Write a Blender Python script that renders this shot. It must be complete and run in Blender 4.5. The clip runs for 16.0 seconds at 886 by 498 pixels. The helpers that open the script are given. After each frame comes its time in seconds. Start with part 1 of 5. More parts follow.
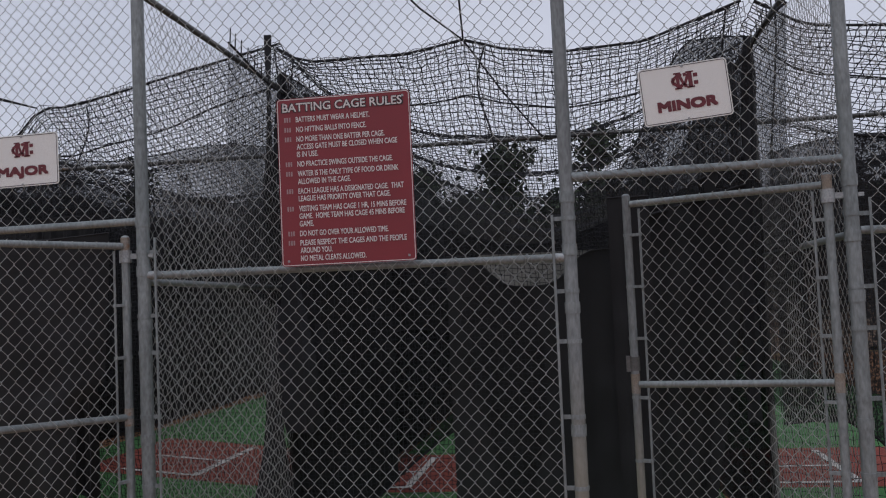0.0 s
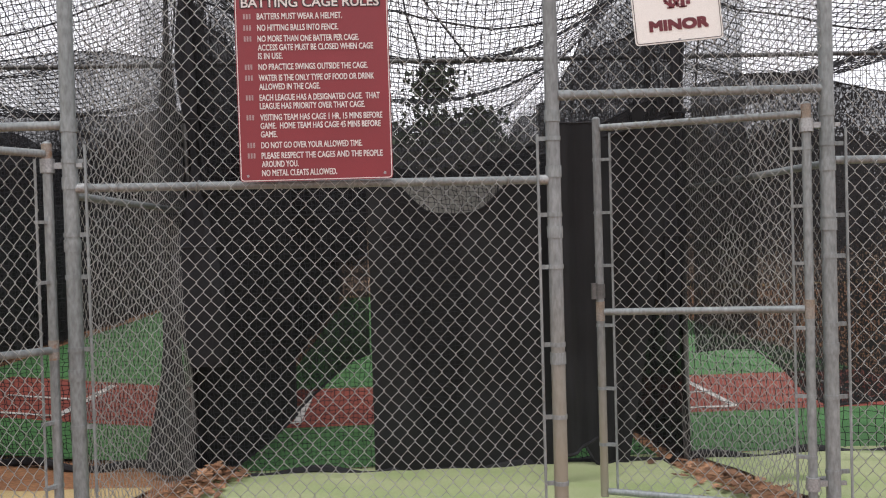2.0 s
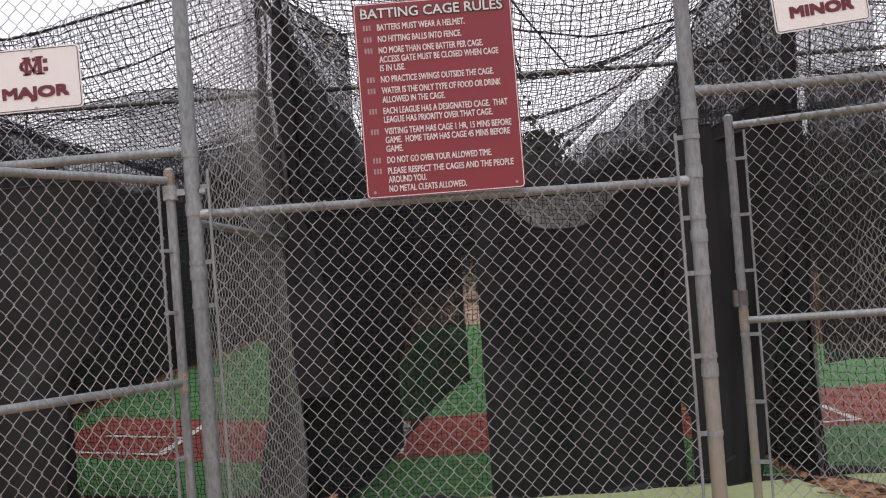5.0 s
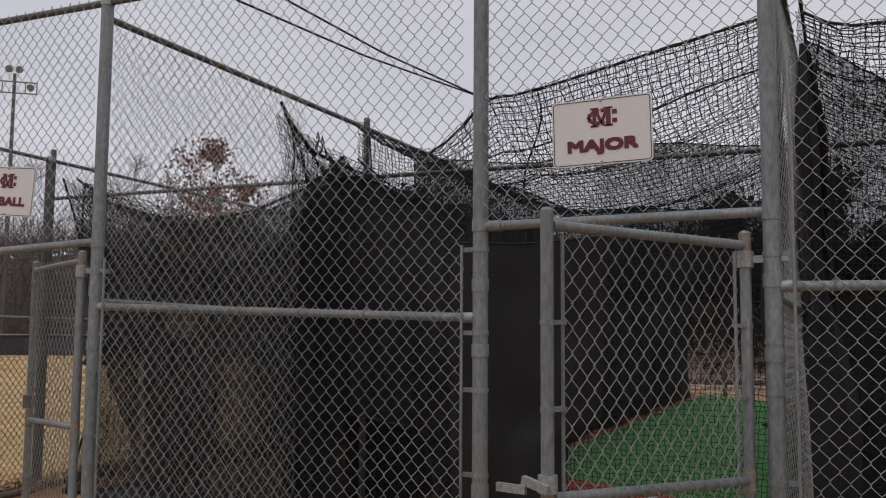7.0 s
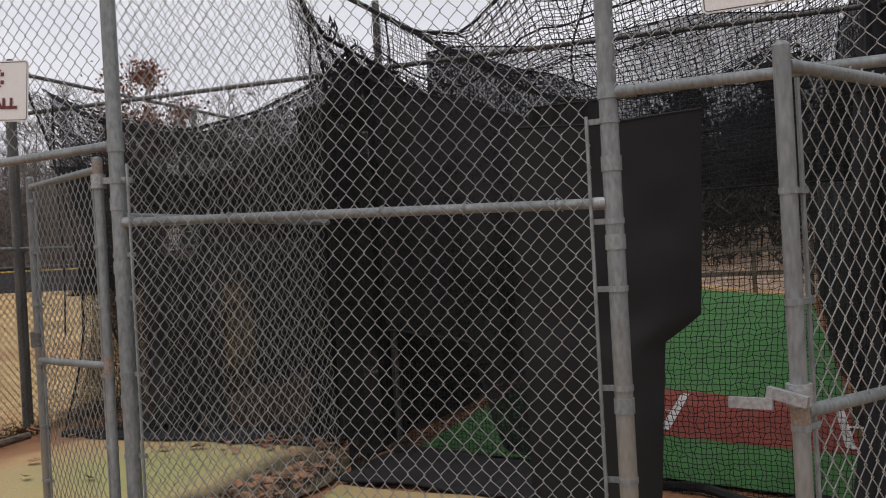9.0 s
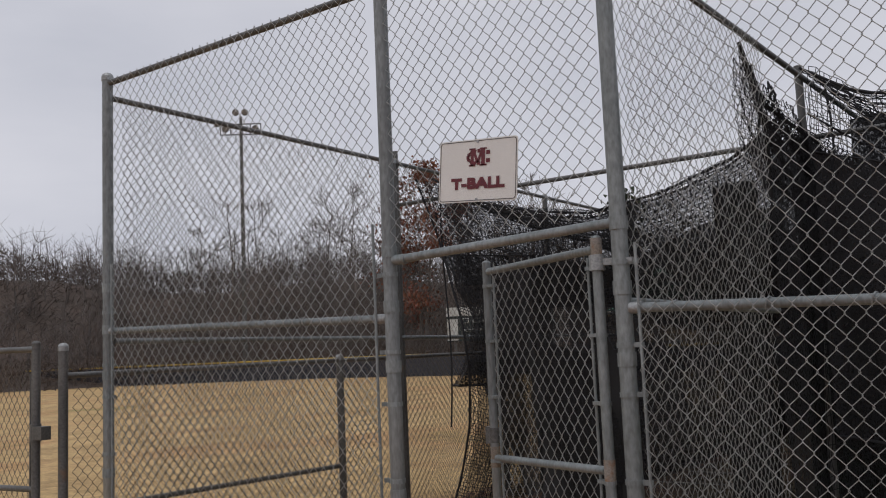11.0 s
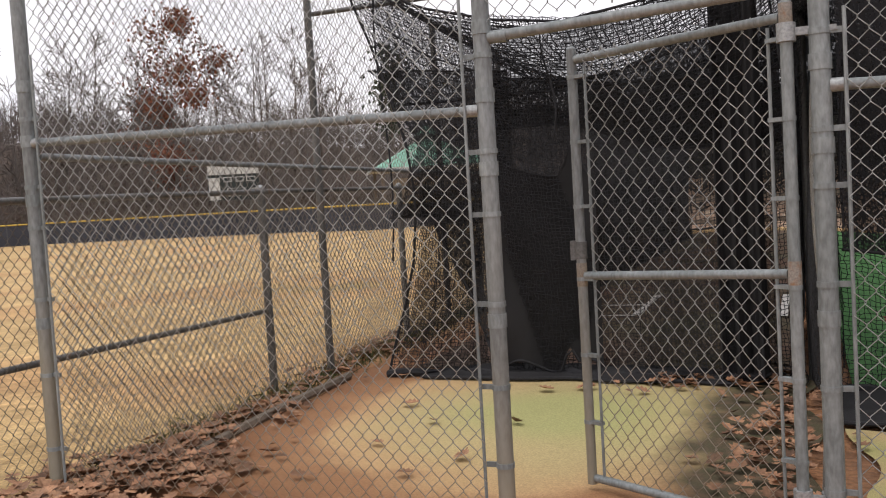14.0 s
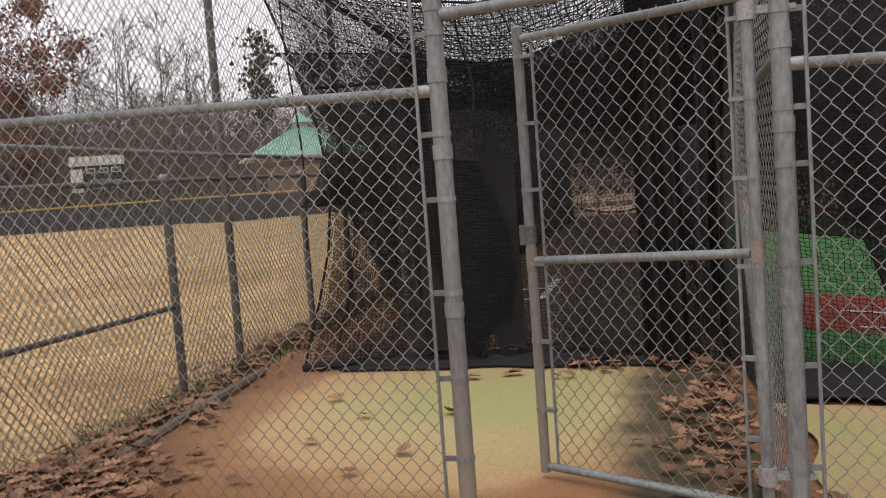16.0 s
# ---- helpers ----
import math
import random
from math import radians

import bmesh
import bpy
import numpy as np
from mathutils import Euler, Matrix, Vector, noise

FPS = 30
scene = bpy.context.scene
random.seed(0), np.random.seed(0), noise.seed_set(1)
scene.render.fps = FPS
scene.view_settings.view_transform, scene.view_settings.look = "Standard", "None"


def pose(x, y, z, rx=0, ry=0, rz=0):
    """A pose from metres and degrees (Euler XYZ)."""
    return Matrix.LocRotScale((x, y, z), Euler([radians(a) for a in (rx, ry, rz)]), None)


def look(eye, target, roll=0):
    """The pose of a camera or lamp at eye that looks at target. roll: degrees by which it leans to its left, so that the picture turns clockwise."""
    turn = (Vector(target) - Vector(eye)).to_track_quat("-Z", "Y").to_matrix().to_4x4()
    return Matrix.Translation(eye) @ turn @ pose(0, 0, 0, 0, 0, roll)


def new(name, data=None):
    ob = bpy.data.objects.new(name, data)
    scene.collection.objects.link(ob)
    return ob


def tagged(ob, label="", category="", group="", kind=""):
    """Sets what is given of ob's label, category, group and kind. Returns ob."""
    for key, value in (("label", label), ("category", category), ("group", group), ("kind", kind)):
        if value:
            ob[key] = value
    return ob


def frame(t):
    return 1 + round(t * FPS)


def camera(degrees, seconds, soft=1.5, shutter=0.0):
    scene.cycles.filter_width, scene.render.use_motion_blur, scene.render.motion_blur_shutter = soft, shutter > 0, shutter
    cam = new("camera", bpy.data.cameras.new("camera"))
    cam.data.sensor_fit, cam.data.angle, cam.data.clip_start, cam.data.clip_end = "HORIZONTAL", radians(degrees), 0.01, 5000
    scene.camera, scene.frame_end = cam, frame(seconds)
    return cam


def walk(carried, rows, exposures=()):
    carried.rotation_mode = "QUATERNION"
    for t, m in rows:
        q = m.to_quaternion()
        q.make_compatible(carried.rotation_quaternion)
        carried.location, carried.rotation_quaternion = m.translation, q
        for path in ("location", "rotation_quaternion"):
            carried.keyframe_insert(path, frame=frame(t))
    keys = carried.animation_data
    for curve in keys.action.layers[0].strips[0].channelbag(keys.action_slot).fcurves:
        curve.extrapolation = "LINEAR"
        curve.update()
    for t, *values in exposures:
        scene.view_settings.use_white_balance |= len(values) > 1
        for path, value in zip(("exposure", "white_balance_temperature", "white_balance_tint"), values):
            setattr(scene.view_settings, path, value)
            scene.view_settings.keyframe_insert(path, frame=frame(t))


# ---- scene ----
cam = camera(51.6, 16.0, 1.1)
PATH = [
    (0, (0.054, -4.96, 1.618), (-0.24, -2.985, 1.73), -2.5),
    (0.5, (-0.225, -4.834, 1.578), (-0.476, -2.85, 1.596), -6.0),
    (1, (-0.563, -4.863, 1.549), (-0.567, -2.864, 1.493), -2.1),
    (1.5, (-0.783, -4.853, 1.548), (-0.616, -2.861, 1.495), -0.3),
    (2, (-0.83, -4.676, 1.573), (-0.722, -2.68, 1.533), -1.6),
    (2.5, (-0.864, -4.578, 1.565), (-0.879, -2.578, 1.534), -2.9),
    (3, (-0.891, -4.555, 1.571), (-0.839, -2.556, 1.525), -3.0),
    (3.2, (-0.926, -4.567, 1.556), (-0.81, -2.571, 1.523), -2.6),
    (5.3, (-1.216, -4.371, 1.51), (-1.307, -2.373, 1.545), -5.3),
    (5.5, (-1.213, -4.334, 1.565), (-1.529, -2.36, 1.592), -4.7),
    (6, (-1.499, -4.357, 1.547), (-2.252, -2.507, 1.657), -0.6),
    (6.5, (-1.831, -4.278, 1.581), (-2.716, -2.493, 1.751), 1.5),
    (7, (-2.138, -4.057, 1.628), (-2.947, -2.237, 1.812), 0.4),
    (7.5, (-2.394, -3.986, 1.598), (-3.052, -2.102, 1.732), 0.5),
    (8, (-2.654, -3.936, 1.594), (-3.269, -2.033, 1.609), -0.3),
    (8.2, (-2.726, -3.848, 1.576), (-3.363, -1.953, 1.544), -1.4),
    (10.3, (-3.903, -3.574, 1.577), (-4.781, -1.78, 1.676), -5.2),
    (10.5, (-4.018, -3.613, 1.6), (-5.061, -1.912, 1.733), -4.9),
    (11, (-4.391, -3.668, 1.626), (-5.576, -2.072, 1.844), -2.5),
    (11.5, (-4.766, -3.625, 1.589), (-5.993, -2.058, 1.787), -2.1),
    (12, (-5.148, -3.572, 1.563), (-6.351, -1.976, 1.65), -1.8),
    (12.5, (-5.456, -3.609, 1.511), (-6.535, -1.925, 1.49), -0.5),
    (13, (-5.749, -3.621, 1.494), (-6.75, -1.892, 1.406), -3.2),
    (13.5, (-6.036, -3.591, 1.46), (-6.954, -1.818, 1.345), -6.3),
    (14, (-6.227, -3.719, 1.44), (-6.961, -1.862, 1.328), -3.4),
    (14.5, (-6.401, -3.741, 1.442), (-7.051, -1.853, 1.334), -2.0),
    (15, (-6.496, -3.614, 1.44), (-7.055, -1.697, 1.341), -5.1),
    (15.5, (-6.509, -3.625, 1.443), (-6.974, -1.681, 1.359), -5.0),
    (16, (-6.597, -3.659, 1.45), (-7.072, -1.723, 1.293), -4.3),
]
EXPOSURES = [(0, -0.35, 5900, 15), (0.5, -0.05, 6000, 14), (1.0, 0.45, 6500, 14), (2.0, 0.78, 6500, 14), (3.2, 0.65, 6600, 16), (5.5, 0.62, 6400, 18), (6.0, 0.4, 6500, 15), (6.5, 0.0, 6600, 14), (7, -0.3, 6400, 14), (7.5, -0.35, 6400, 14), (8, 0.08, 6400, 14),
             (10.3, 0.1, 6600, 14), (11, -0.3, 6300, 14), (11.5, -0.4, 6300, 14), (12.5, -0.15, 6400, 14), (13.5, 0.4, 6600, 15), (14.5, 0.55, 6650, 15), (16, 0.43, 6700, 16)]
walk(cam, [(t, look(eye, target, roll)) for t, eye, target, roll in PATH], EXPOSURES)

# ---- world and light: an overcast winter day ----
world = bpy.data.worlds.new("overcast_sky")
scene.world = world
world.use_nodes = True
wn, wl = world.node_tree.nodes, world.node_tree.links
wn.clear()
sky = wn.new("ShaderNodeTexSky")
sky.sky_type, sky.sun_disc, sky.sun_elevation, sky.sun_rotation = "NISHITA", False, radians(75), radians(200)
hs = wn.new("ShaderNodeHueSaturation")
hs.inputs["Saturation"].default_value = 0.12
wl.new(sky.outputs[0], hs.inputs["Color"])
cloud = wn.new("ShaderNodeTexNoise")
cloud.inputs["Scale"].default_value, cloud.inputs["Detail"].default_value = 2.2, 5
ctc = wn.new("ShaderNodeTexCoord")
cmap = wn.new("ShaderNodeMapping")
cmap.inputs["Scale"].default_value = (1, 1, 3)
wl.new(ctc.outputs["Generated"], cmap.inputs[0])
wl.new(cmap.outputs[0], cloud.inputs["Vector"])
cr = wn.new("ShaderNodeValToRGB")
cr.color_ramp.elements[0].position, cr.color_ramp.elements[0].color = 0.3, (5.6, 5.8, 6.25, 1)
cr.color_ramp.elements[1].position, cr.color_ramp.elements[1].color = 0.7, (7.4, 7.45, 7.7, 1)
wl.new(cloud.outputs[0], cr.inputs[0])
mx = wn.new("ShaderNodeMix")
mx.data_type = "RGBA"
mx.inputs[0].default_value = 0.82
wl.new(hs.outputs[0], mx.inputs[6])
wl.new(cr.outputs[0], mx.inputs[7])
bg = wn.new("ShaderNodeBackground")
bg.inputs["Strength"].default_value = 0.12
wl.new(mx.outputs[2], bg.inputs[0])
wo = wn.new("ShaderNodeOutputWorld")
wl.new(bg.outputs[0], wo.inputs[0])

sun = new("sun", bpy.data.lights.new("sun", "SUN"))
sun.data.energy, sun.data.angle, sun.data.color = 0.9, radians(35), (1.0, 0.97, 0.93)
sun.matrix_world = look((0, 0, 20), (2, 5, 0))


# ---- materials ----
def mat(name, base, rough=0.7, metal=0.0, tint=None, scale=8.0, fine=60.0, bump=0.2, spots=None, spot_at=0.62, spot_scale=5.0,
        per_object=0.0, stretch=(1, 1, 1), island=0.0, ramp=(0.35, 0.65), dist=0.01, splash=None):
    """A surface with two scales of variation: base to tint in broad patches, fine grain, and spots of wear."""
    m = bpy.data.materials.new(name)
    m.use_nodes = True
    n, l = m.node_tree.nodes, m.node_tree.links
    bsdf = n["Principled BSDF"]
    mp = n.new("ShaderNodeMapping")
    mp.inputs["Scale"].default_value = stretch
    geo = n.new("ShaderNodeNewGeometry")
    l.new(geo.outputs["Position"], mp.inputs[0])
    big = n.new("ShaderNodeTexNoise")
    big.inputs["Scale"].default_value, big.inputs["Detail"].default_value = scale, 6
    l.new(mp.outputs[0], big.inputs["Vector"])
    small = n.new("ShaderNodeTexNoise")
    small.inputs["Scale"].default_value, small.inputs["Detail"].default_value = fine, 4
    l.new(mp.outputs[0], small.inputs["Vector"])
    r = n.new("ShaderNodeValToRGB")
    r.color_ramp.elements[0].position, r.color_ramp.elements[1].position = ramp
    r.color_ramp.elements[0].color = (*base, 1)
    r.color_ramp.elements[1].color = (*(tint or [c * 0.75 for c in base]), 1)
    l.new(big.outputs[0], r.inputs[0])
    col = r.outputs[0]

    def mixed(factor, a, b, blend="MIX"):
        q = n.new("ShaderNodeMix")
        q.data_type, q.blend_type = "RGBA", blend
        for sock, v in ((q.inputs[0], factor), (q.inputs[6], a), (q.inputs[7], b)):
            if isinstance(v, (int, float)):
                sock.default_value = v
            elif isinstance(v, tuple):
                sock.default_value = v
            else:
                l.new(v, sock)
        return q.outputs[2]

    gr = n.new("ShaderNodeValToRGB")
    gr.color_ramp.elements[0].position, gr.color_ramp.elements[1].position = 0.3, 0.7
    gr.color_ramp.elements[0].color, gr.color_ramp.elements[1].color = (0.72, 0.72, 0.72, 1), (1.2, 1.2, 1.2, 1)
    l.new(small.outputs[0], gr.inputs[0])
    col = mixed(1.0, col, gr.outputs[0], "MULTIPLY")
    if spots:
        sp = n.new("ShaderNodeTexNoise")
        sp.inputs["Scale"].default_value, sp.inputs["Detail"].default_value = spot_scale, 7
        l.new(mp.outputs[0], sp.inputs["Vector"])
        sr = n.new("ShaderNodeValToRGB")
        sr.color_ramp.elements[0].position, sr.color_ramp.elements[1].position = spot_at, spot_at + 0.1
        l.new(sp.outputs[0], sr.inputs[0])
        col = mixed(sr.outputs[0], col, (*spots, 1))
    if splash:
        # clay splashed and rust run up from the foot, to an uneven height
        colour, height = splash
        sep = n.new("ShaderNodeSeparateXYZ")
        l.new(geo.outputs["Position"], sep.inputs[0])
        sm = n.new("ShaderNodeMath")
        sm.operation = "MULTIPLY_ADD"
        l.new(big.outputs[0], sm.inputs[0])
        sm.inputs[1].default_value = 2.2
        l.new(sep.outputs[2], sm.inputs[2])
        mr = n.new("ShaderNodeMapRange")
        mr.inputs["From Min"].default_value, mr.inputs["From Max"].default_value = height + 0.6, height + 1.6
        mr.inputs["To Min"].default_value, mr.inputs["To Max"].default_value = 0.85, 0.0
        l.new(sm.outputs[0], mr.inputs[0])
        col = mixed(mr.outputs[0], col, (*colour, 1))
    if per_object or island:
        src = n.new("ShaderNodeObjectInfo").outputs["Random"] if per_object else geo.outputs["Random Per Island"]
        amount = per_object or island
        vr = n.new("ShaderNodeMapRange")
        vr.inputs["To Min"].default_value, vr.inputs["To Max"].default_value = 1 - amount, 1 + amount
        l.new(src, vr.inputs[0])
        col = mixed(1.0, col, vr.outputs[0], "MULTIPLY")
    l.new(col, bsdf.inputs["Base Color"])
    bsdf.inputs["Roughness"].default_value, bsdf.inputs["Metallic"].default_value = rough, metal
    if bump:
        b = n.new("ShaderNodeBump")
        b.inputs["Strength"].default_value, b.inputs["Distance"].default_value = bump, dist
        l.new(small.outputs[0], b.inputs["Height"])
        l.new(b.outputs[0], bsdf.inputs["Normal"])
    return m


GALV = mat("galvanised_steel", (0.285, 0.31, 0.31), 0.5, 0.25, (0.20, 0.225, 0.225), 3, 70, 0.1, (0.21, 0.19, 0.15), 0.7, 6, stretch=(1, 1, 0.35))
GALV_WORN = mat("rust_stained_galvanised_steel", (0.25, 0.272, 0.275), 0.55, 0.2, (0.19, 0.205, 0.205), 3, 70, 0.15, (0.27, 0.22, 0.15), 0.69, 6, stretch=(1, 1, 0.3), splash=((0.29, 0.26, 0.19), 0.75))
RUST = mat("rust", (0.25, 0.19, 0.13), 0.85, 0.1, (0.30, 0.285, 0.26), 7, 120, 0.3, (0.26, 0.14, 0.07), 0.58, 14)
WIRE = mat("chain_link_wire", (0.44, 0.45, 0.435), 0.5, 0.3, (0.33, 0.335, 0.32), 1.2, 30, 0.0, (0.36, 0.31, 0.24), 0.7, 1.4)
WIRE_CLAY = mat("clay_stained_chain_link_wire", (0.44, 0.45, 0.435), 0.5, 0.3, (0.33, 0.335, 0.32), 1.2, 30, 0.0, (0.36, 0.31, 0.24), 0.7, 1.4, splash=((0.27, 0.19, 0.11), 0.55))
WIRE_DULL = mat("dull_chain_link_wire", (0.34, 0.345, 0.33), 0.6, 0.2, (0.25, 0.25, 0.235), 1.2, 30, 0.0, (0.22, 0.18, 0.13), 0.7, 1.4)
WIRE_DARK = mat("weathered_chain_link_wire", (0.19, 0.175, 0.15), 0.6, 0.2, (0.13, 0.115, 0.095), 1.2, 30, 0.0, (0.2, 0.13, 0.08), 0.6, 1.4)
STEEL_DARK = mat("weathered_dark_steel", (0.16, 0.16, 0.155), 0.55, 0.35, (0.11, 0.11, 0.105), 3, 70, 0.1, (0.2, 0.12, 0.07), 0.64, 4)
ALU = mat("cast_aluminium", (0.38, 0.40, 0.40), 0.5, 0.4, (0.3, 0.31, 0.31), 8, 90, 0.1)
NET = mat("black_netting", (0.012, 0.012, 0.0145), 0.9, 0, (0.02, 0.02, 0.024), 4, 60, 0.0)
ROPE = mat("black_rope", (0.014, 0.014, 0.016), 0.9, 0, (0.022, 0.022, 0.025), 30, 200, 0.3)
CLOTH = mat("black_shade_cloth", (0.010, 0.010, 0.011), 0.95, 0, (0.017, 0.0165, 0.018), 1.3, 220, 0.25, (0.017, 0.0165, 0.0165), 0.66, 1.5, dist=0.003)
TURF = mat("green_artificial_turf", (0.055, 0.18, 0.05), 0.95, 0, (0.08, 0.225, 0.07), 2.5, 220, 0.6, (0.12, 0.2, 0.1), 0.66, 3)
TURF_FADED = mat("sun_faded_turf", (0.50, 0.37, 0.18), 0.95, 0, (0.40, 0.40, 0.15), 0.75, 160, 0.5, (0.46, 0.30, 0.15), 0.6, 0.8, ramp=(0.46, 0.66))
TURF_GREEN_FADED = mat("faded_green_turf", (0.34, 0.42, 0.19), 0.95, 0, (0.43, 0.47, 0.26), 1.4, 160, 0.5, (0.2, 0.27, 0.11), 0.6, 1.2)
RED_TURF = mat("red_artificial_turf", (0.24, 0.05, 0.035), 0.95, 0, (0.31, 0.075, 0.05), 2.5, 200, 0.6)
TARP = mat("pale_grey_tarp", (0.30, 0.29, 0.26), 0.7, 0, (0.2, 0.195, 0.17), 5, 40, 0.2)
CLAY_TURF = mat("worn_red_brown_turf", (0.115, 0.058, 0.038), 0.95, 0, (0.085, 0.075, 0.04), 0.6, 180, 0.6, (0.17, 0.12, 0.075), 0.62, 1.4)
WHITE_TURF = mat("white_line_turf", (0.72, 0.71, 0.68), 0.95, 0, (0.55, 0.53, 0.5), 9, 150, 0.5)
SIGN_WHITE = mat("white_painted_sheet", (0.80, 0.79, 0.75), 0.4, 0, (0.78, 0.77, 0.73), 5, 600, 0.0)
SIGN_RED = mat("maroon_painted_sheet", (0.235, 0.022, 0.03), 0.4, 0, (0.215, 0.021, 0.028), 4, 500, 0.02)
INK_MAROON = mat("maroon_ink", (0.16, 0.02, 0.03), 0.5, 0, None, 30, 90, 0.0)
INK_BLACK = mat("black_ink", (0.03, 0.025, 0.025), 0.5, 0, None, 30, 90, 0.0)
INK_FADED = mat("faded_white_ink", (0.42, 0.28, 0.28), 0.5, 0, None, 40, 300, 0.0)
INK_WHITE = mat("white_ink", (0.74, 0.70, 0.68), 0.5, 0, (0.66, 0.6, 0.58), 40, 90, 0.0)
LEAF = mat("dead_oak_leaves", (0.22, 0.105, 0.055), 0.75, 0, (0.34, 0.19, 0.105), 5, 60, 0.3, island=0.6)
WEEDS = mat("dry_and_mossy_weeds", (0.15, 0.115, 0.05), 0.9, 0, (0.07, 0.10, 0.03), 1.6, 30, 0.0, island=0.4)
BARK = mat("grey_brown_bark", (0.10, 0.085, 0.075), 0.95, 0, (0.15, 0.13, 0.115), 3, 30, 0.5)
# twigs of the far trees, with the haze of distance put into their paler grey
TWIGS = mat("hazed_bare_winter_twigs", (0.19, 0.165, 0.152), 0.95, 0, (0.135, 0.115, 0.104), 0.4, 10, 0.0, island=0.3)
BRUSH = mat("brown_undergrowth", (0.105, 0.076, 0.06), 0.95, 0, (0.07, 0.056, 0.046), 0.15, 2, 0.0, island=0.4)
THICKET = mat("dark_winter_thicket", (0.042, 0.036, 0.03), 0.95, 0, (0.03, 0.03, 0.024), 0.5, 8, 0.0, island=0.35)
PINE = mat("dark_pine_needles", (0.028, 0.042, 0.024), 0.9, 0, (0.045, 0.058, 0.033), 0.6, 12, 0.0, island=0.35)
RED_LEAF = mat("rust_red_autumn_leaves", (0.17, 0.052, 0.035), 0.9, 0, (0.24, 0.11, 0.06), 0.8, 12, 0.0, island=0.4)
PAD = mat("navy_outfield_windscreen", (0.028, 0.032, 0.045), 0.8, 0, (0.04, 0.044, 0.058), 0.5, 12, 0.1)
YELLOW = mat("yellow_plastic_cap", (0.6, 0.42, 0.06), 0.6, 0, (0.5, 0.34, 0.05), 2, 20, 0.05)
ROOF = mat("pale_green_metal_roof", (0.19, 0.42, 0.31), 0.55, 0.1, (0.24, 0.47, 0.36), 0.6, 20, 0.1)
BOARD_W = mat("white_scoreboard_face", (0.62, 0.63, 0.60), 0.6, 0, None, 2, 30, 0.0)
BOARD_D = mat("dark_scoreboard_face", (0.02, 0.03, 0.03), 0.6, 0, None, 2, 30, 0.0)
TAN_WALL = mat("tan_block_wall", (0.36, 0.3, 0.22), 0.9, 0, (0.28, 0.23, 0.17), 2, 30, 0.3)
LAMP_GLASS = mat("floodlight_glass", (0.3, 0.31, 0.33), 0.25, 0.2, None, 5, 50, 0.0)
WOOD = mat("weathered_grey_timber", (0.2, 0.16, 0.12), 0.9, 0, (0.13, 0.105, 0.08), 6, 50, 0.3, stretch=(3, 3, 0.4))


def shade_material(name, lo, hi, holes, fold=0.12):
    """Knitted black shade net: small irregular holes let light straight through, more of them where it is stretched thin between its folds."""
    m = bpy.data.materials.new(name)
    m.use_nodes = True
    n, l = m.node_tree.nodes, m.node_tree.links
    bsdf = n["Principled BSDF"]
    bsdf.inputs["Roughness"].default_value = 0.95
    geo = n.new("ShaderNodeNewGeometry")

    def noise_at(scale, stretch, detail):
        mp = n.new("ShaderNodeMapping")
        mp.inputs["Scale"].default_value = stretch
        l.new(geo.outputs["Position"], mp.inputs[0])
        q = n.new("ShaderNodeTexNoise")
        q.inputs["Scale"].default_value, q.inputs["Detail"].default_value = scale, detail
        l.new(mp.outputs[0], q.inputs["Vector"])
        return q.outputs[0]

    def span(src, a0, a1, b0, b1):
        q = n.new("ShaderNodeMapRange")
        for k, v in (("From Min", a0), ("From Max", a1), ("To Min", b0), ("To Max", b1)):
            q.inputs[k].default_value = v
        l.new(src, q.inputs[0])
        return q.outputs[0]

    def plus(a, b, clamp=False):
        q = n.new("ShaderNodeMath")
        q.operation, q.use_clamp = "ADD", clamp
        l.new(a, q.inputs[0])
        l.new(b, q.inputs[1])
        return q.outputs[0]

    thin = span(noise_at(1.0, (1, 1, 1), 6), 0.36, 0.66, hi, lo)
    folds = span(noise_at(3.2, (1, 1, 0.16), 5), 0.35, 0.65, fold, -fold)
    knit = span(noise_at(62, (1, 1, 0.7), 2), 0.44, 0.63, 0.05, -holes)
    total = plus(plus(thin, folds), knit, True)
    dye = n.new("ShaderNodeValToRGB")
    dye.color_ramp.elements[0].position, dye.color_ramp.elements[1].position = 0.38, 0.66
    dye.color_ramp.elements[0].color, dye.color_ramp.elements[1].color = (0.008, 0.008, 0.0095, 1), (0.019, 0.0185, 0.021, 1)
    l.new(noise_at(2.6, (1, 1, 0.25), 6), dye.inputs[0])
    l.new(dye.outputs[0], bsdf.inputs["Base Color"])
    hole = n.new("ShaderNodeBsdfTransparent")
    mixer = n.new("ShaderNodeMixShader")
    l.new(total, mixer.inputs[0])
    l.new(hole.outputs[0], mixer.inputs[1])
    l.new(bsdf.outputs[0], mixer.inputs[2])
    l.new(mixer.outputs[0], n["Material Output"].inputs[0])
    return m


SHADE = shade_material("black_shade_net", 0.9, 1.03, 0.24, 0.06)
SHADE_SPARSE = shade_material("sparse_black_shade_net", 0.42, 0.74, 0.3)
SHADE_THIN = shade_material("thin_black_shade_net", 0.78, 1.0, 0.36)


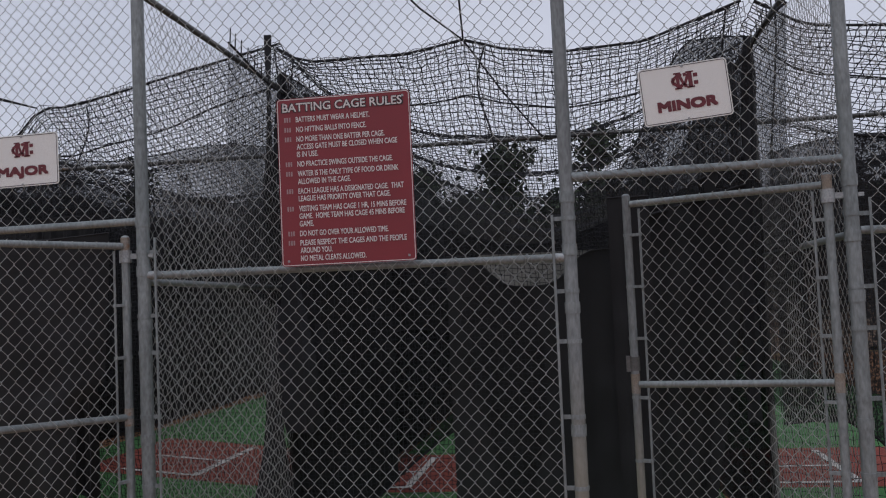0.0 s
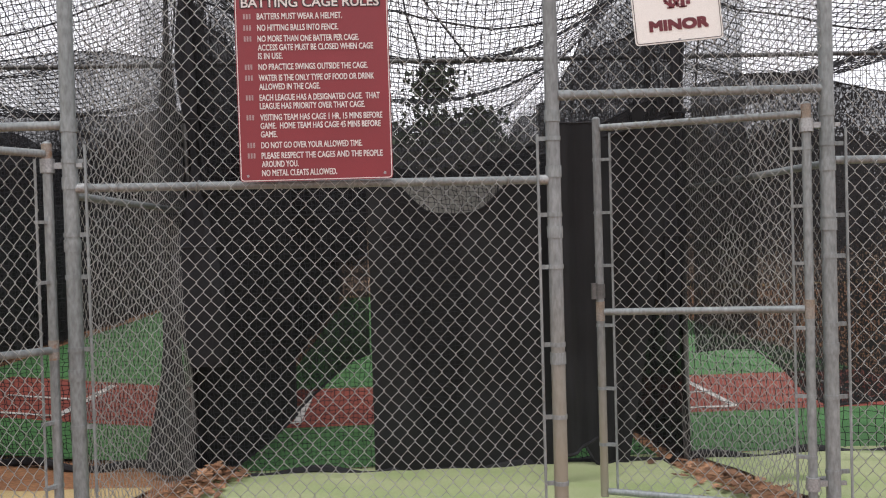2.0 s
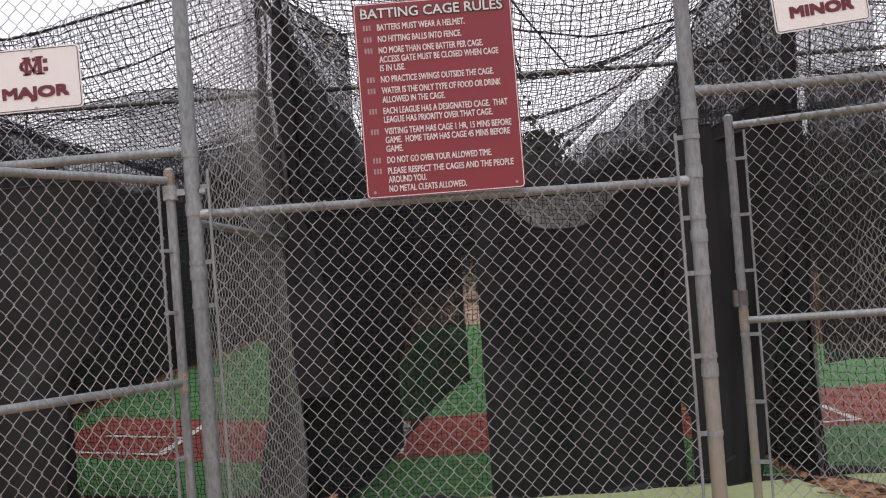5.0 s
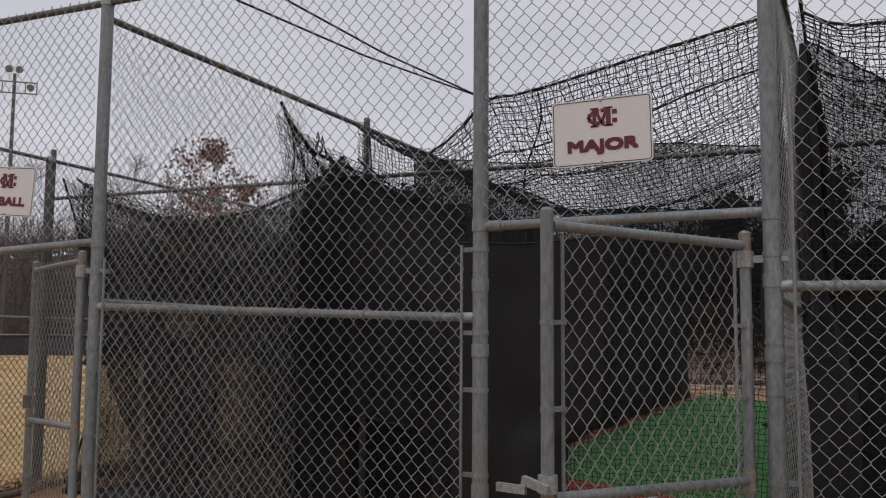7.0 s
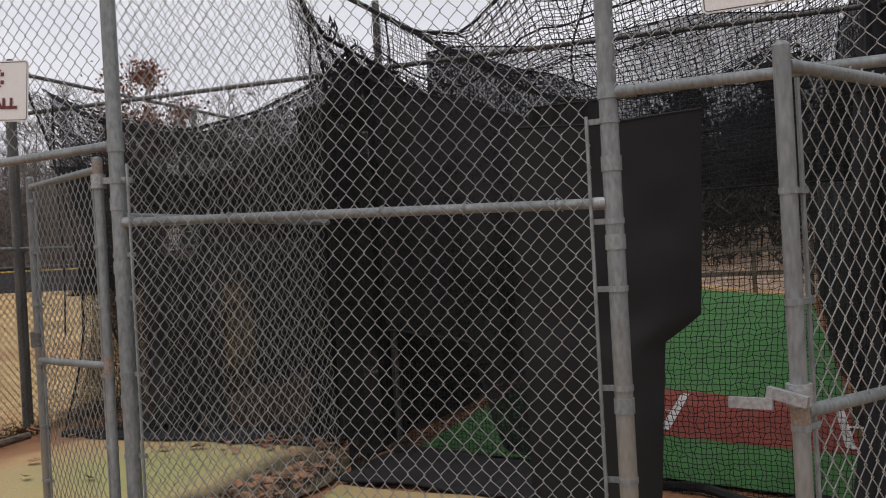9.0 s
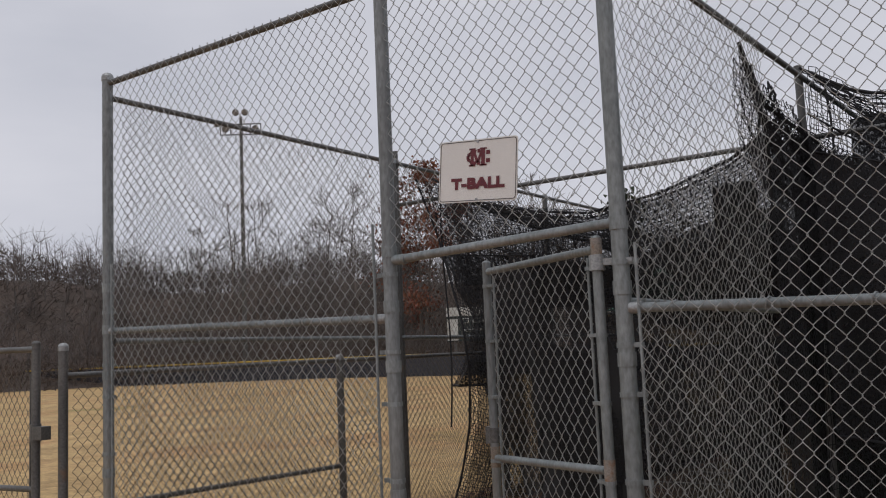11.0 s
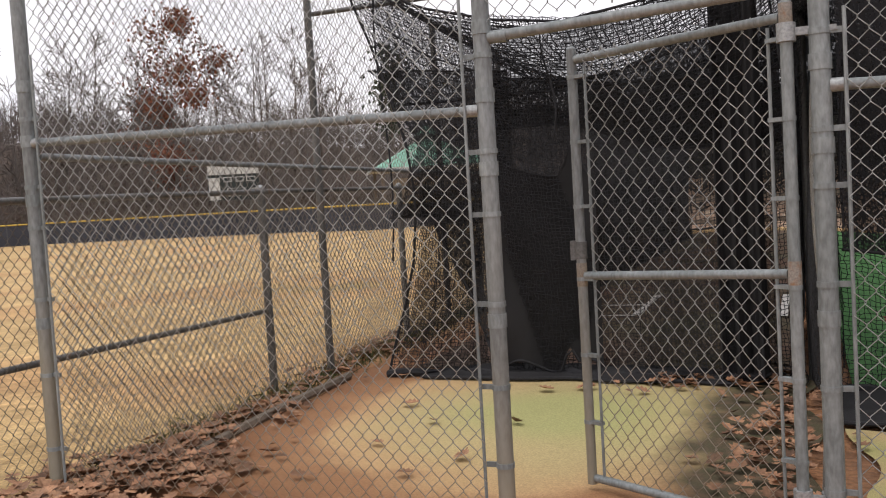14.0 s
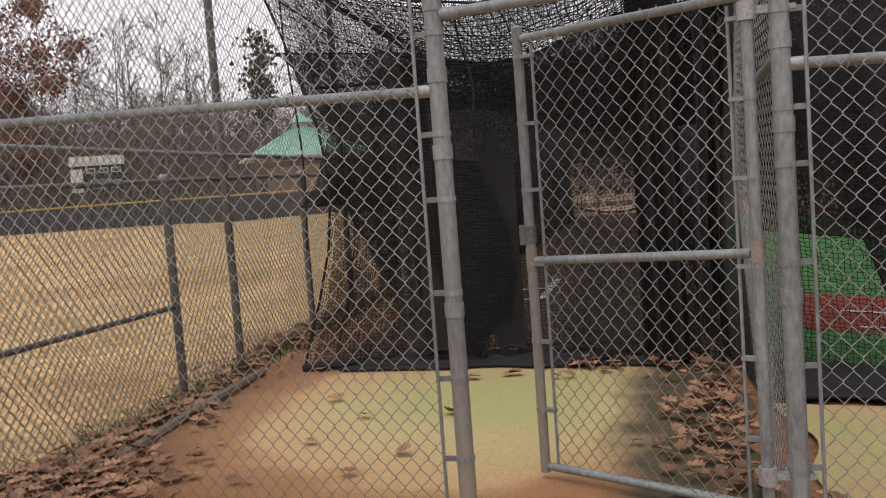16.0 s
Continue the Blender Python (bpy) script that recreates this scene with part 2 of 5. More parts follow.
def ground_material():
    """Dormant tan grass over the field, red clay dirt round the cages, with ragged borders."""
    m = bpy.data.materials.new("dormant_grass_and_clay")
    m.use_nodes = True
    n, l = m.node_tree.nodes, m.node_tree.links
    bsdf = n["Principled BSDF"]
    geo = n.new("ShaderNodeNewGeometry")

    def noise_at(scale, detail=6):
        q = n.new("ShaderNodeTexNoise")
        q.inputs["Scale"].default_value, q.inputs["Detail"].default_value = scale, detail
        l.new(geo.outputs["Position"], q.inputs["Vector"])
        return q.outputs[0]

    def ramp(src, stops):
        q = n.new("ShaderNodeValToRGB")
        e = q.color_ramp.elements
        e[0].position, e[0].color = stops[0][0], (*stops[0][1], 1)
        e[1].position, e[1].color = stops[-1][0], (*stops[-1][1], 1)
        for p, c in stops[1:-1]:
            k = e.new(p)
            k.color = (*c, 1)
        l.new(src, q.inputs[0])
        return q.outputs[0]

    def mixed(f, a, b, blend="MIX"):
        q = n.new("ShaderNodeMix")
        q.data_type, q.blend_type = "RGBA", blend
        for sock, v in ((q.inputs[0], f), (q.inputs[6], a), (q.inputs[7], b)):
            if isinstance(v, (int, float)):
                sock.default_value = v
            else:
                l.new(v, sock)
        return q.outputs[2]

    def calc(op, a, b):
        q = n.new("ShaderNodeMath")
        q.operation = op
        for sock, v in zip(q.inputs, (a, b)):
            if isinstance(v, (int, float)):
                sock.default_value = v
            else:
                l.new(v, sock)
        return q.outputs[0]

    grass = ramp(noise_at(0.16), [(0.3, (0.44, 0.29, 0.125)), (0.5, (0.54, 0.37, 0.165)), (0.62, (0.47, 0.28, 0.12)), (0.75, (0.33, 0.28, 0.10))])
    grass = mixed(1.0, grass, ramp(noise_at(7.0, 8), [(0.3, (0.66, 0.66, 0.66)), (0.7, (1.22, 1.22, 1.22))]), "MULTIPLY")
    grass = mixed(1.0, grass, ramp(noise_at(45.0, 4), [(0.3, (0.7, 0.7, 0.7)), (0.7, (1.2, 1.2, 1.2))]), "MULTIPLY")
    grass = mixed(1.0, grass, ramp(noise_at(0.9, 7), [(0.3, (0.78, 0.76, 0.72)), (0.5, (1.0, 1.0, 1.0)), (0.7, (1.16, 1.17, 1.18))]), "MULTIPLY")
    clay = ramp(noise_at(1.4), [(0.3, (0.25, 0.105, 0.045)), (0.5, (0.34, 0.165, 0.075)), (0.7, (0.21, 0.105, 0.055))])
    clay = mixed(1.0, clay, ramp(noise_at(28.0, 8), [(0.3, (0.62, 0.62, 0.62)), (0.7, (1.25, 1.25, 1.25))]), "MULTIPLY")
    sep = n.new("ShaderNodeSeparateXYZ")
    l.new(geo.outputs["Position"], sep.inputs[0])
    wob = calc("MULTIPLY", calc("SUBTRACT", noise_at(1.1), 0.5), 1.6)
    edge = calc("ADD", calc("ADD", sep.outputs[0], 10.0), wob)
    mask = ramp(calc("MULTIPLY", calc("ADD", edge, 0.35), 1.5), [(0.0, (0, 0, 0)), (1.0, (1, 1, 1))])
    far = calc("GREATER_THAN", calc("ADD", 23.0, wob), sep.outputs[1])
    mask = calc("MULTIPLY", mask, far)
    l.new(mixed(mask, grass, clay), bsdf.inputs["Base Color"])
    bsdf.inputs["Roughness"].default_value = 0.95
    b = n.new("ShaderNodeBump")
    b.inputs["Strength"].default_value, b.inputs["Distance"].default_value = 0.7, 0.04
    l.new(noise_at(24.0, 8), b.inputs["Height"])
    l.new(b.outputs[0], bsdf.inputs["Normal"])
    return m


def mat_material():
    """Sun-faded turf, greener in the middle, with red clay washed over its rim."""
    m = bpy.data.materials.new("clay_washed_turf")
    m.use_nodes = True
    n, l = m.node_tree.nodes, m.node_tree.links
    bsdf = n["Principled BSDF"]
    geo = n.new("ShaderNodeNewGeometry")

    def noise_at(scale):
        q = n.new("ShaderNodeTexNoise")
        q.inputs["Scale"].default_value, q.inputs["Detail"].default_value = scale, 6
        l.new(geo.outputs["Position"], q.inputs["Vector"])
        return q.outputs[0]

    def spread(cx, cy, rx, ry, wob):
        mp = n.new("ShaderNodeMapping")
        mp.vector_type = "TEXTURE"
        mp.inputs["Location"].default_value, mp.inputs["Scale"].default_value = (cx, cy, 0), (rx, ry, 1000)
        l.new(geo.outputs["Position"], mp.inputs[0])
        ln = n.new("ShaderNodeVectorMath")
        ln.operation = "LENGTH"
        l.new(mp.outputs[0], ln.inputs[0])
        ad = n.new("ShaderNodeMath")
        ad.operation = "MULTIPLY_ADD"
        l.new(noise_at(1.3), ad.inputs[0])
        ad.inputs[1].default_value = wob
        l.new(ln.outputs["Value"], ad.inputs[2])
        return ad.outputs[0]

    def ramp(src, stops):
        q = n.new("ShaderNodeValToRGB")
        e = q.color_ramp.elements
        e[0].position, e[0].color = stops[0][0], (*stops[0][1], 1)
        e[1].position, e[1].color = stops[-1][0], (*stops[-1][1], 1)
        for p, c in stops[1:-1]:
            e.new(p).color = (*c, 1)
        l.new(src, q.inputs[0])
        return q.outputs[0]

    half = n.new("ShaderNodeMath")
    half.operation = "MULTIPLY"
    half.inputs[1].default_value = 0.5
    l.new(spread(-7.7, 2.0, 1.35, 1.5, 0.6), half.inputs[0])
    col = ramp(half.outputs[0], [(0.28, (0.41, 0.40, 0.165)), (0.48, (0.50, 0.40, 0.19)), (0.67, (0.53, 0.34, 0.165)), (0.74, (0.36, 0.185, 0.085)), (0.90, (0.25, 0.115, 0.05))])
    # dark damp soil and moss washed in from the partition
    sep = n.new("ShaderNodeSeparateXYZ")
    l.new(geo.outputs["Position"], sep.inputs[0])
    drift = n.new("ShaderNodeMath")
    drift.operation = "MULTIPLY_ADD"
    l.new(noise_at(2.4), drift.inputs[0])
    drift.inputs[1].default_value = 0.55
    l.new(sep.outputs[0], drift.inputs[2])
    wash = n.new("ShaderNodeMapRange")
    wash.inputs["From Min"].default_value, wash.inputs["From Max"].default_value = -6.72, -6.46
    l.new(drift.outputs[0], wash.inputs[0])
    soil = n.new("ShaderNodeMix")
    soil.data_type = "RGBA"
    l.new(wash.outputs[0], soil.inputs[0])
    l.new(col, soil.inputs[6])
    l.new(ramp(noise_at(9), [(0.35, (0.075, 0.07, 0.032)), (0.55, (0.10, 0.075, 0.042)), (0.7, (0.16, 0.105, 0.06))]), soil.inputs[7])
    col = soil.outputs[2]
    mul = n.new("ShaderNodeMix")
    mul.data_type, mul.blend_type = "RGBA", "MULTIPLY"
    mul.inputs[0].default_value = 1
    l.new(col, mul.inputs[6])
    l.new(ramp(noise_at(90), [(0.3, (0.78, 0.78, 0.78)), (0.7, (1.15, 1.15, 1.15))]), mul.inputs[7])
    l.new(mul.outputs[2], bsdf.inputs["Base Color"])
    bsdf.inputs["Roughness"].default_value = 0.95
    b = n.new("ShaderNodeBump")
    b.inputs["Strength"].default_value, b.inputs["Distance"].default_value = 0.5, 0.01
    l.new(noise_at(160), b.inputs["Height"])
    l.new(b.outputs[0], bsdf.inputs["Normal"])
    return m


MAT_CLAY = mat_material()
GROUND = ground_material()


# ---- mesh helpers ----
class Geo:
    """Gathers vertices and faces of one mesh."""

    def __init__(self):
        self.v, self.f = [], []

    def add(self, verts, faces):
        k = len(self.v)
        self.v += [tuple(p) for p in verts]
        self.f += [tuple(i + k for i in q) for q in faces]
        return self

    def tube(self, path, r, n=10, caps=True, r1=None):
        path = [Vector(p) for p in path]
        rings = []
        for i, p in enumerate(path):
            d = (path[min(i + 1, len(path) - 1)] - path[max(i - 1, 0)]).normalized()
            side = d.cross(Vector((0, 0, 1)) if abs(d.z) < 0.9 else Vector((0, 1, 0))).normalized()
            up = side.cross(d)
            rad = r if r1 is None else r + (r1 - r) * i / (len(path) - 1)
            rings.append([p + (side * math.cos(2 * math.pi * k / n) + up * math.sin(2 * math.pi * k / n)) * rad for k in range(n)])
        faces = [(i * n + k, i * n + (k + 1) % n, (i + 1) * n + (k + 1) % n, (i + 1) * n + k) for i in range(len(path) - 1) for k in range(n)]
        if caps:
            faces += [tuple(range(n)), tuple(range((len(path) - 1) * n + n - 1, (len(path) - 1) * n - 1, -1))]
        return self.add([p for ring in rings for p in ring], faces)

    def box(self, c, s, m=None):
        x, y, z = (k / 2 for k in s)
        pts = [Vector((a * x, b * y, d * z)) for a in (-1, 1) for b in (-1, 1) for d in (-1, 1)]
        pts = [(m @ p if m else p) + Vector(c) for p in pts]
        return self.add(pts, [(0, 1, 3, 2), (4, 6, 7, 5), (0, 4, 5, 1), (2, 3, 7, 6), (0, 2, 6, 4), (1, 5, 7, 3)])

    def dome(self, c, r, n=10, h=0.6):
        pts, faces = [], []
        for j in range(3):
            a = j * math.pi / 6
            pts += [(c[0] + r * math.cos(a) * math.cos(2 * math.pi * k / n), c[1] + r * math.cos(a) * math.sin(2 * math.pi * k / n), c[2] + r * h * math.sin(a)) for k in range(n)]
        pts.append((c[0], c[1], c[2] + r * h))
        for j in range(2):
            faces += [(j * n + k, j * n + (k + 1) % n, (j + 1) * n + (k + 1) % n, (j + 1) * n + k) for k in range(n)]
        faces += [(2 * n + k, 2 * n + (k + 1) % n, 3 * n) for k in range(n)]
        return self.add(pts, faces)

    def grid(self, fn, nu, nv):
        pts = [fn(i / nu, j / nv) for j in range(nv + 1) for i in range(nu + 1)]
        w = nu + 1
        return self.add(pts, [(j * w + i, j * w + i + 1, (j + 1) * w + i + 1, (j + 1) * w + i) for j in range(nv) for i in range(nu)])

    def make(self, name, material, parent=None, label="", smooth=True):
        return raw(name, self.v, self.f, material, parent, label, smooth)


def raw(name, verts, faces, material, parent=None, label="", smooth=False):
    me = bpy.data.meshes.new(name)
    me.from_pydata([tuple(map(float, p)) for p in verts], [], [tuple(map(int, q)) for q in faces])
    me.materials.append(material)
    if smooth:
        me.shade_smooth()
        me.set_sharp_from_angle(angle=radians(40))
    me.update()
    ob = new(name, me)
    if parent:
        ob.parent = parent
    if label:
        ob["label"] = label
    return ob


def thing(name, label, category, group="", kind="", at=None):
    e = new(name)
    e.empty_display_size = 0.1
    if at is not None:
        e.matrix_world = at
    return tagged(e, label, category, group, kind)


def strands(curves, r, sides=3, close=False):
    """Thin tubes along many polylines of equal length: curves is an array (count, points, 3)."""
    c = np.asarray(curves, float)
    k, p, _ = c.shape
    d = np.empty_like(c)
    d[:, 1:-1] = c[:, 2:] - c[:, :-2]
    d[:, 0], d[:, -1] = c[:, 1] - c[:, 0], c[:, -1] - c[:, -2]
    d /= np.linalg.norm(d, axis=2, keepdims=True) + 1e-9
    ref = np.zeros_like(d)
    flat = np.abs(d[..., 1]) > 0.8
    ref[..., 1] = ~flat
    ref[..., 2] = flat
    a = np.cross(d, ref)
    a /= np.linalg.norm(a, axis=2, keepdims=True) + 1e-9
    b = np.cross(d, a)
    ang = 2 * np.pi * np.arange(sides) / sides
    verts = c[:, :, None] + r * (a[:, :, None] * np.cos(ang)[None, None, :, None] + b[:, :, None] * np.sin(ang)[None, None, :, None])
    base = (np.arange(k)[:, None, None] * p + np.arange(p - 1)[None, :, None]) * sides
    s = np.arange(sides)[None, None]
    t = (s + 1) % sides
    faces = np.stack([base + s, base + t, base + sides + t, base + sides + s], -1).reshape(-1, 4)
    return verts.reshape(-1, 3), faces


def strokes(segs, sides=3):
    """Many tapered sticks: (from, to, radius at foot, radius at tip)."""
    a = np.array([s[0] for s in segs], float)
    b = np.array([s[1] for s in segs], float)
    r0 = np.array([s[2] for s in segs], float)[:, None, None]
    r1 = np.array([s[3] for s in segs], float)[:, None, None]
    d = b - a
    d /= np.linalg.norm(d, axis=1, keepdims=True) + 1e-9
    ref = np.where(np.abs(d[:, 2:3]) > 0.8, [[1.0, 0, 0]], [[0, 0, 1.0]])
    s = np.cross(d, ref)
    s /= np.linalg.norm(s, axis=1, keepdims=True) + 1e-9
    t = np.cross(d, s)
    ang = 2 * np.pi * np.arange(sides) / sides
    ring = s[:, None] * np.cos(ang)[None, :, None] + t[:, None] * np.sin(ang)[None, :, None]
    v = np.concatenate([a[:, None] + ring * r0, b[:, None] + ring * r1], 1).reshape(-1, 3)
    base = np.arange(len(segs))[:, None] * 2 * sides
    k = np.arange(sides)[None]
    f = np.stack([base + k, base + (k + 1) % sides, base + sides + (k + 1) % sides, base + sides + k], -1).reshape(-1, 4)
    return v, f


def bulk(name, verts, faces, material, parent=None, label="", kind="stuff", smooth=True):
    """A large mesh from arrays, all faces of one size."""
    verts, faces = np.asarray(verts, np.float32), np.asarray(faces, np.int32)
    me = bpy.data.meshes.new(name)
    me.vertices.add(len(verts))
    me.vertices.foreach_set("co", verts.ravel())
    me.loops.add(faces.size)
    me.loops.foreach_set("vertex_index", faces.ravel())
    me.polygons.add(len(faces))
    me.polygons.foreach_set("loop_start", np.arange(len(faces), dtype=np.int32) * faces.shape[1])
    me.update(calc_edges=True)
    me.validate()
    me.materials.append(material)
    if smooth:
        me.shade_smooth()
    ob = new(name, me)
    if parent:
        ob.parent = parent
    return tagged(ob, label, "", "", kind)


def joined(pieces):
    vs, fs, k = [], [], 0
    for v, f in pieces:
        vs.append(v)
        fs.append(np.asarray(f) + k)
        k += len(v)
    return np.concatenate(vs), np.concatenate(fs)


PITCH_X, PITCH_Z = 0.074, 0.087


def chain_link(name, width, z0, z1, place, parent, material, r=0.0023, slack=0.006, seed=0):
    """Woven wire: zigzag wires side by side that hook round each other with a short twist; place(u, z, d) puts a point at u along the panel, d out of it."""
    half = PITCH_X / 2
    count = max(1, int(round(width / half)))
    half = width / count
    rows = int(round((z1 - z0) / (PITCH_Z / 2)))
    i, j = np.meshgrid(np.arange(count), np.arange(rows + 1), indexing="ij")
    rng = np.random.RandomState(seed)
    turn = np.where((i + j) % 2 == 1, 1.0, -1.0)
    u = (i + ((i + j) % 2)) * half + 0.0014 * turn
    z = z0 + (z1 - z0) * j / rows + 0.012 * np.sin(u * 1.7 + seed)
    wav = np.sin(u * 2.1 + seed) * np.sin(z * 1.9 + seed * 2) * slack * 2
    u = u + rng.normal(0, 0.0011, u.shape) + 0.004 * np.sin(z * 3 + seed)
    z = z + rng.normal(0, 0.0012, z.shape)
    u = np.stack([u, u], -1).reshape(count, -1)
    d = np.stack([wav + 0.0032 * turn, wav - 0.0032 * turn], -1).reshape(count, -1)
    z = np.stack([z - 0.0032, z + 0.0032], -1).reshape(count, -1)
    pts = place(u, z, d)
    v, f = strands(np.stack(pts, -1), r)
    return bulk(name, v, f, material, parent)


def twine_net(name, fn, nu, nv, r, parent, material=NET, jitter=0.006, seed=1, label="", step=1):
    """Square netting: twine along both ways of the sheet fn(u, v), u and v from 0 to 1, as arrays."""
    rng = np.random.RandomState(seed)
    uu, vv = np.meshgrid(np.linspace(0, 1, nu + 1), np.linspace(0, 1, nv + 1), indexing="ij")
    p = np.stack(fn(uu, vv), -1) + rng.normal(0, jitter, (nu + 1, nv + 1, 3))
    pieces = [strands(p[:, ::step], r), strands(p.transpose(1, 0, 2)[:, ::step], r)]
    v, f = joined(pieces)
    return bulk(name, v, f, material, parent, label)


def smooth01(a):
    a = max(0.0, min(1.0, a))
    return a * a * (3 - 2 * a)


def ground_z(x, y):
    """The ground falls a little behind the fence, more towards the far cages, and the field falls away from them."""
    return -0.125 * smooth01((x + 7.2) / 5.5) * max(0.0, min(y, 3.0)) - 0.93 * smooth01((-x - 12.5) / 30)


def ground_z_array(x, y):
    a = np.clip((x + 7.2) / 5.5, 0, 1)
    return -0.125 * a * a * (3 - 2 * a) * np.clip(y, 0, 3)

# ---- ground ----
xs = np.concatenate([[-2500, -700, -250, -120, -60, -40, -25], np.linspace(-16, 8, 61), [12, 20, 40, 90, 250, 700, 2500]])
ys = np.concatenate([[-2500, -500, -120, -40, -15], np.linspace(-8, 8, 41), [10, 14, 20, 30, 45, 70, 110, 200, 600, 2500]])
g = Geo()
gx = len(xs)
g.add([(x, y, ground_z(x, y) - 0.02 + (0.02 * noise.noise((x * 0.9, y * 0.9, 0)) if abs(x) < 20 and abs(y) < 20 else 0)) for y in ys for x in xs],
      [(j * gx + i, j * gx + i + 1, (j + 1) * gx + i + 1, (j + 1) * gx + i) for j in range(len(ys) - 1) for i in range(gx - 1)])
tagged(g.make("ground", GROUND), "tan dormant grass field with red clay dirt round the cages", "ground", kind="structure")

# ---- the front fence, 12 feet high, along y = 0 ----
POSTS = [1.445, 0.002, -2.43, -3.745, -6.15, -7.465, -9.995]
TOP = 3.62
RAIL = {(-2.43, 0.002): (1.835, 1.82), (-6.15, -3.745): (1.77, 1.705), (-9.995, -7.465): (1.85, 1.80)}
POST_R = 0.037


def post(x, y, top, r, parent, material=GALV, bands=(), name="post", side=1, foot=-0.5):
    g = Geo().tube([(x, y, ground_z(x, y) + foot), (x, y, top)], r, 16)
    p = g.make(name, material, parent)
    Geo().dome((x, y, top), r * 1.12, 14, 0.7).tube([(x, y, top - 0.03), (x, y, top)], r * 1.12, 14).make("post_cap", ALU, p)
    for z in bands:
        Geo().tube([(x, y, z - 0.011), (x, y, z + 0.011)], r + 0.004, 16).box((x + side * (r + 0.02), y - 0.002, z), (0.055, 0.012, 0.022)).make("tension_band", GALV, p)
    return p


fence = thing("chain_link_fence", "tall galvanised chain-link fence across the batting cages", "fence", kind="structure")
bands_at = (0.25, 0.62, 1.0, 1.38, 1.62, 2.0)
for k, x in enumerate(POSTS):
    into = {0: 1, 1: -1, 2: 1, 3: -1, 4: 1, 5: -1, 6: 1}[k]
    post(x, 0, TOP + (0.02 if k == 6 else -0.02), POST_R, fence, GALV_WORN if k in (1, 3, 5, 6) else GALV, [z + 0.03 * math.sin(k * 3 + i) for i, z in enumerate(bands_at)], side=into)
    for z in (2.145, 1.86, 1.55, 0.9):
        Geo().tube([(x, 0, z - 0.03), (x, 0, z + 0.03)], POST_R + 0.0045, 16).make("rail_collar", GALV, fence)
post(5.2, 0, TOP, POST_R, fence, GALV, bands_at)

Geo().tube([(5.2, 0, TOP - 0.03)] + [(x, 0, TOP - 0.03) for x in POSTS], 0.021, 12).make("top_rail", STEEL_DARK, fence)
for (a, b), (za, zb) in RAIL.items():
    Geo().tube([(a + POST_R, 0, za), (b - POST_R, 0, zb)], 0.0215, 14).make("mid_rail", GALV, fence)
    for x, z, s in ((a, za, 1), (b, zb, -1)):
        Geo().tube([(x + s * 0.03, 0, z), (x + s * 0.09, 0, z)], 0.026, 14).make("rail_end_cup", ALU, fence)
Geo().tube([(POSTS[0] + POST_R, 0, 1.885), (5.2, 0, 1.86)], 0.0215, 14).make("mid_rail", GALV, fence)
for a, b, za, zb in ((0.002, 1.445, 2.25, 2.26), (-3.745, -2.43, 2.14, 2.15), (-7.465, -6.15, 2.10, 2.15)):
    Geo().tube([(a + 0.02, 0, za), (b - 0.02, 0, zb)], 0.0225, 14).make("gate_header", GALV, fence)
    Geo().tube([(a + 0.03, 0, za), (a + 0.11, 0, za)], 0.027, 14).make("rail_end_cup", GALV, fence)

# wire ties that hold the mesh to its rails
for (a, b), (za, zb) in RAIL.items():
    for k in range(6):
        s = (k + 0.6) / 6.2
        x, z = a + (b - a) * s, za + (zb - za) * s
        ring = [(x + 0.004 * q, -0.027 * math.cos(q * 0.7) - 0.004, z + 0.027 * math.sin(q * 0.7)) for q in range(-2, 8)]
        Geo().tube(ring, 0.003, 5).make("wire_tie", ALU, fence)

# woven wire of each bay, with its tension bar
BAYS = [(-9.995, -7.465, 0.03), (-6.15, -3.745, 0.04), (-2.43, 0.002, 0.04), (1.445, 5.2, 0.04)]
for k, (a, b, z0) in enumerate(BAYS):
    lo = a + 0.09
    chain_link("chain_link", b - a - 0.17, z0, TOP - 0.02, lambda u, z, d, lo=lo: (lo + u, -0.03 + d, z), fence, WIRE_CLAY if k == 0 else WIRE, seed=k)
    for x in (a + 0.085, b - 0.085):
        Geo().tube([(x, -0.03, z0), (x, -0.03, 2.05 if k else 2.3)], 0.0075, 8).make("tension_bar", GALV, fence)
for k, (a, b) in enumerate([(0.002, 1.445), (-3.745, -2.43), (-7.465, -6.15)]):
    chain_link("chain_link", b - a - 0.08, 2.17, TOP - 0.02, lambda u, z, d, a=a: (a + 0.04 + u, -0.03 + d, z), fence, WIRE, seed=10 + k)


# ---- partitions of chain link that run back from the gate posts ----
def partition(x, y1, rail_z, seed, x_end=None, posts=(2.95,), beyond=0.6):
    x_end = x if x_end is None else x_end
    f = thing("partition_fence", "galvanised chain-link partition between two batting cages", "fence", "cage partitions", kind="structure")

    def at(u, z, d):
        s = u / y1
        y = 0.08 + u * (y1 - 0.1) / y1
        return x + (x_end - x) * s + d, y, z + ground_z_array(np.full_like(y, x), y) * np.clip((1.9 - z) / 1.9, 0, 1)

    chain_link("chain_link", y1, 0.03, 3.48, at, f, WIRE_DULL, seed=seed, slack=0.02, r=0.0017)
    Geo().tube([(x, 0.0, 3.5), (x_end, y1 + beyond, 3.5)], 0.021, 12).make("top_rail", STEEL_DARK, f)
    Geo().tube([(x, 0.03, rail_z), (x_end, y1, rail_z - 0.02)], 0.0205, 12).make("mid_rail", GALV, f)
    for y in posts:
        post(x + (x_end - x) * y / y1, y, 3.5, 0.03, f, STEEL_DARK)
    return f


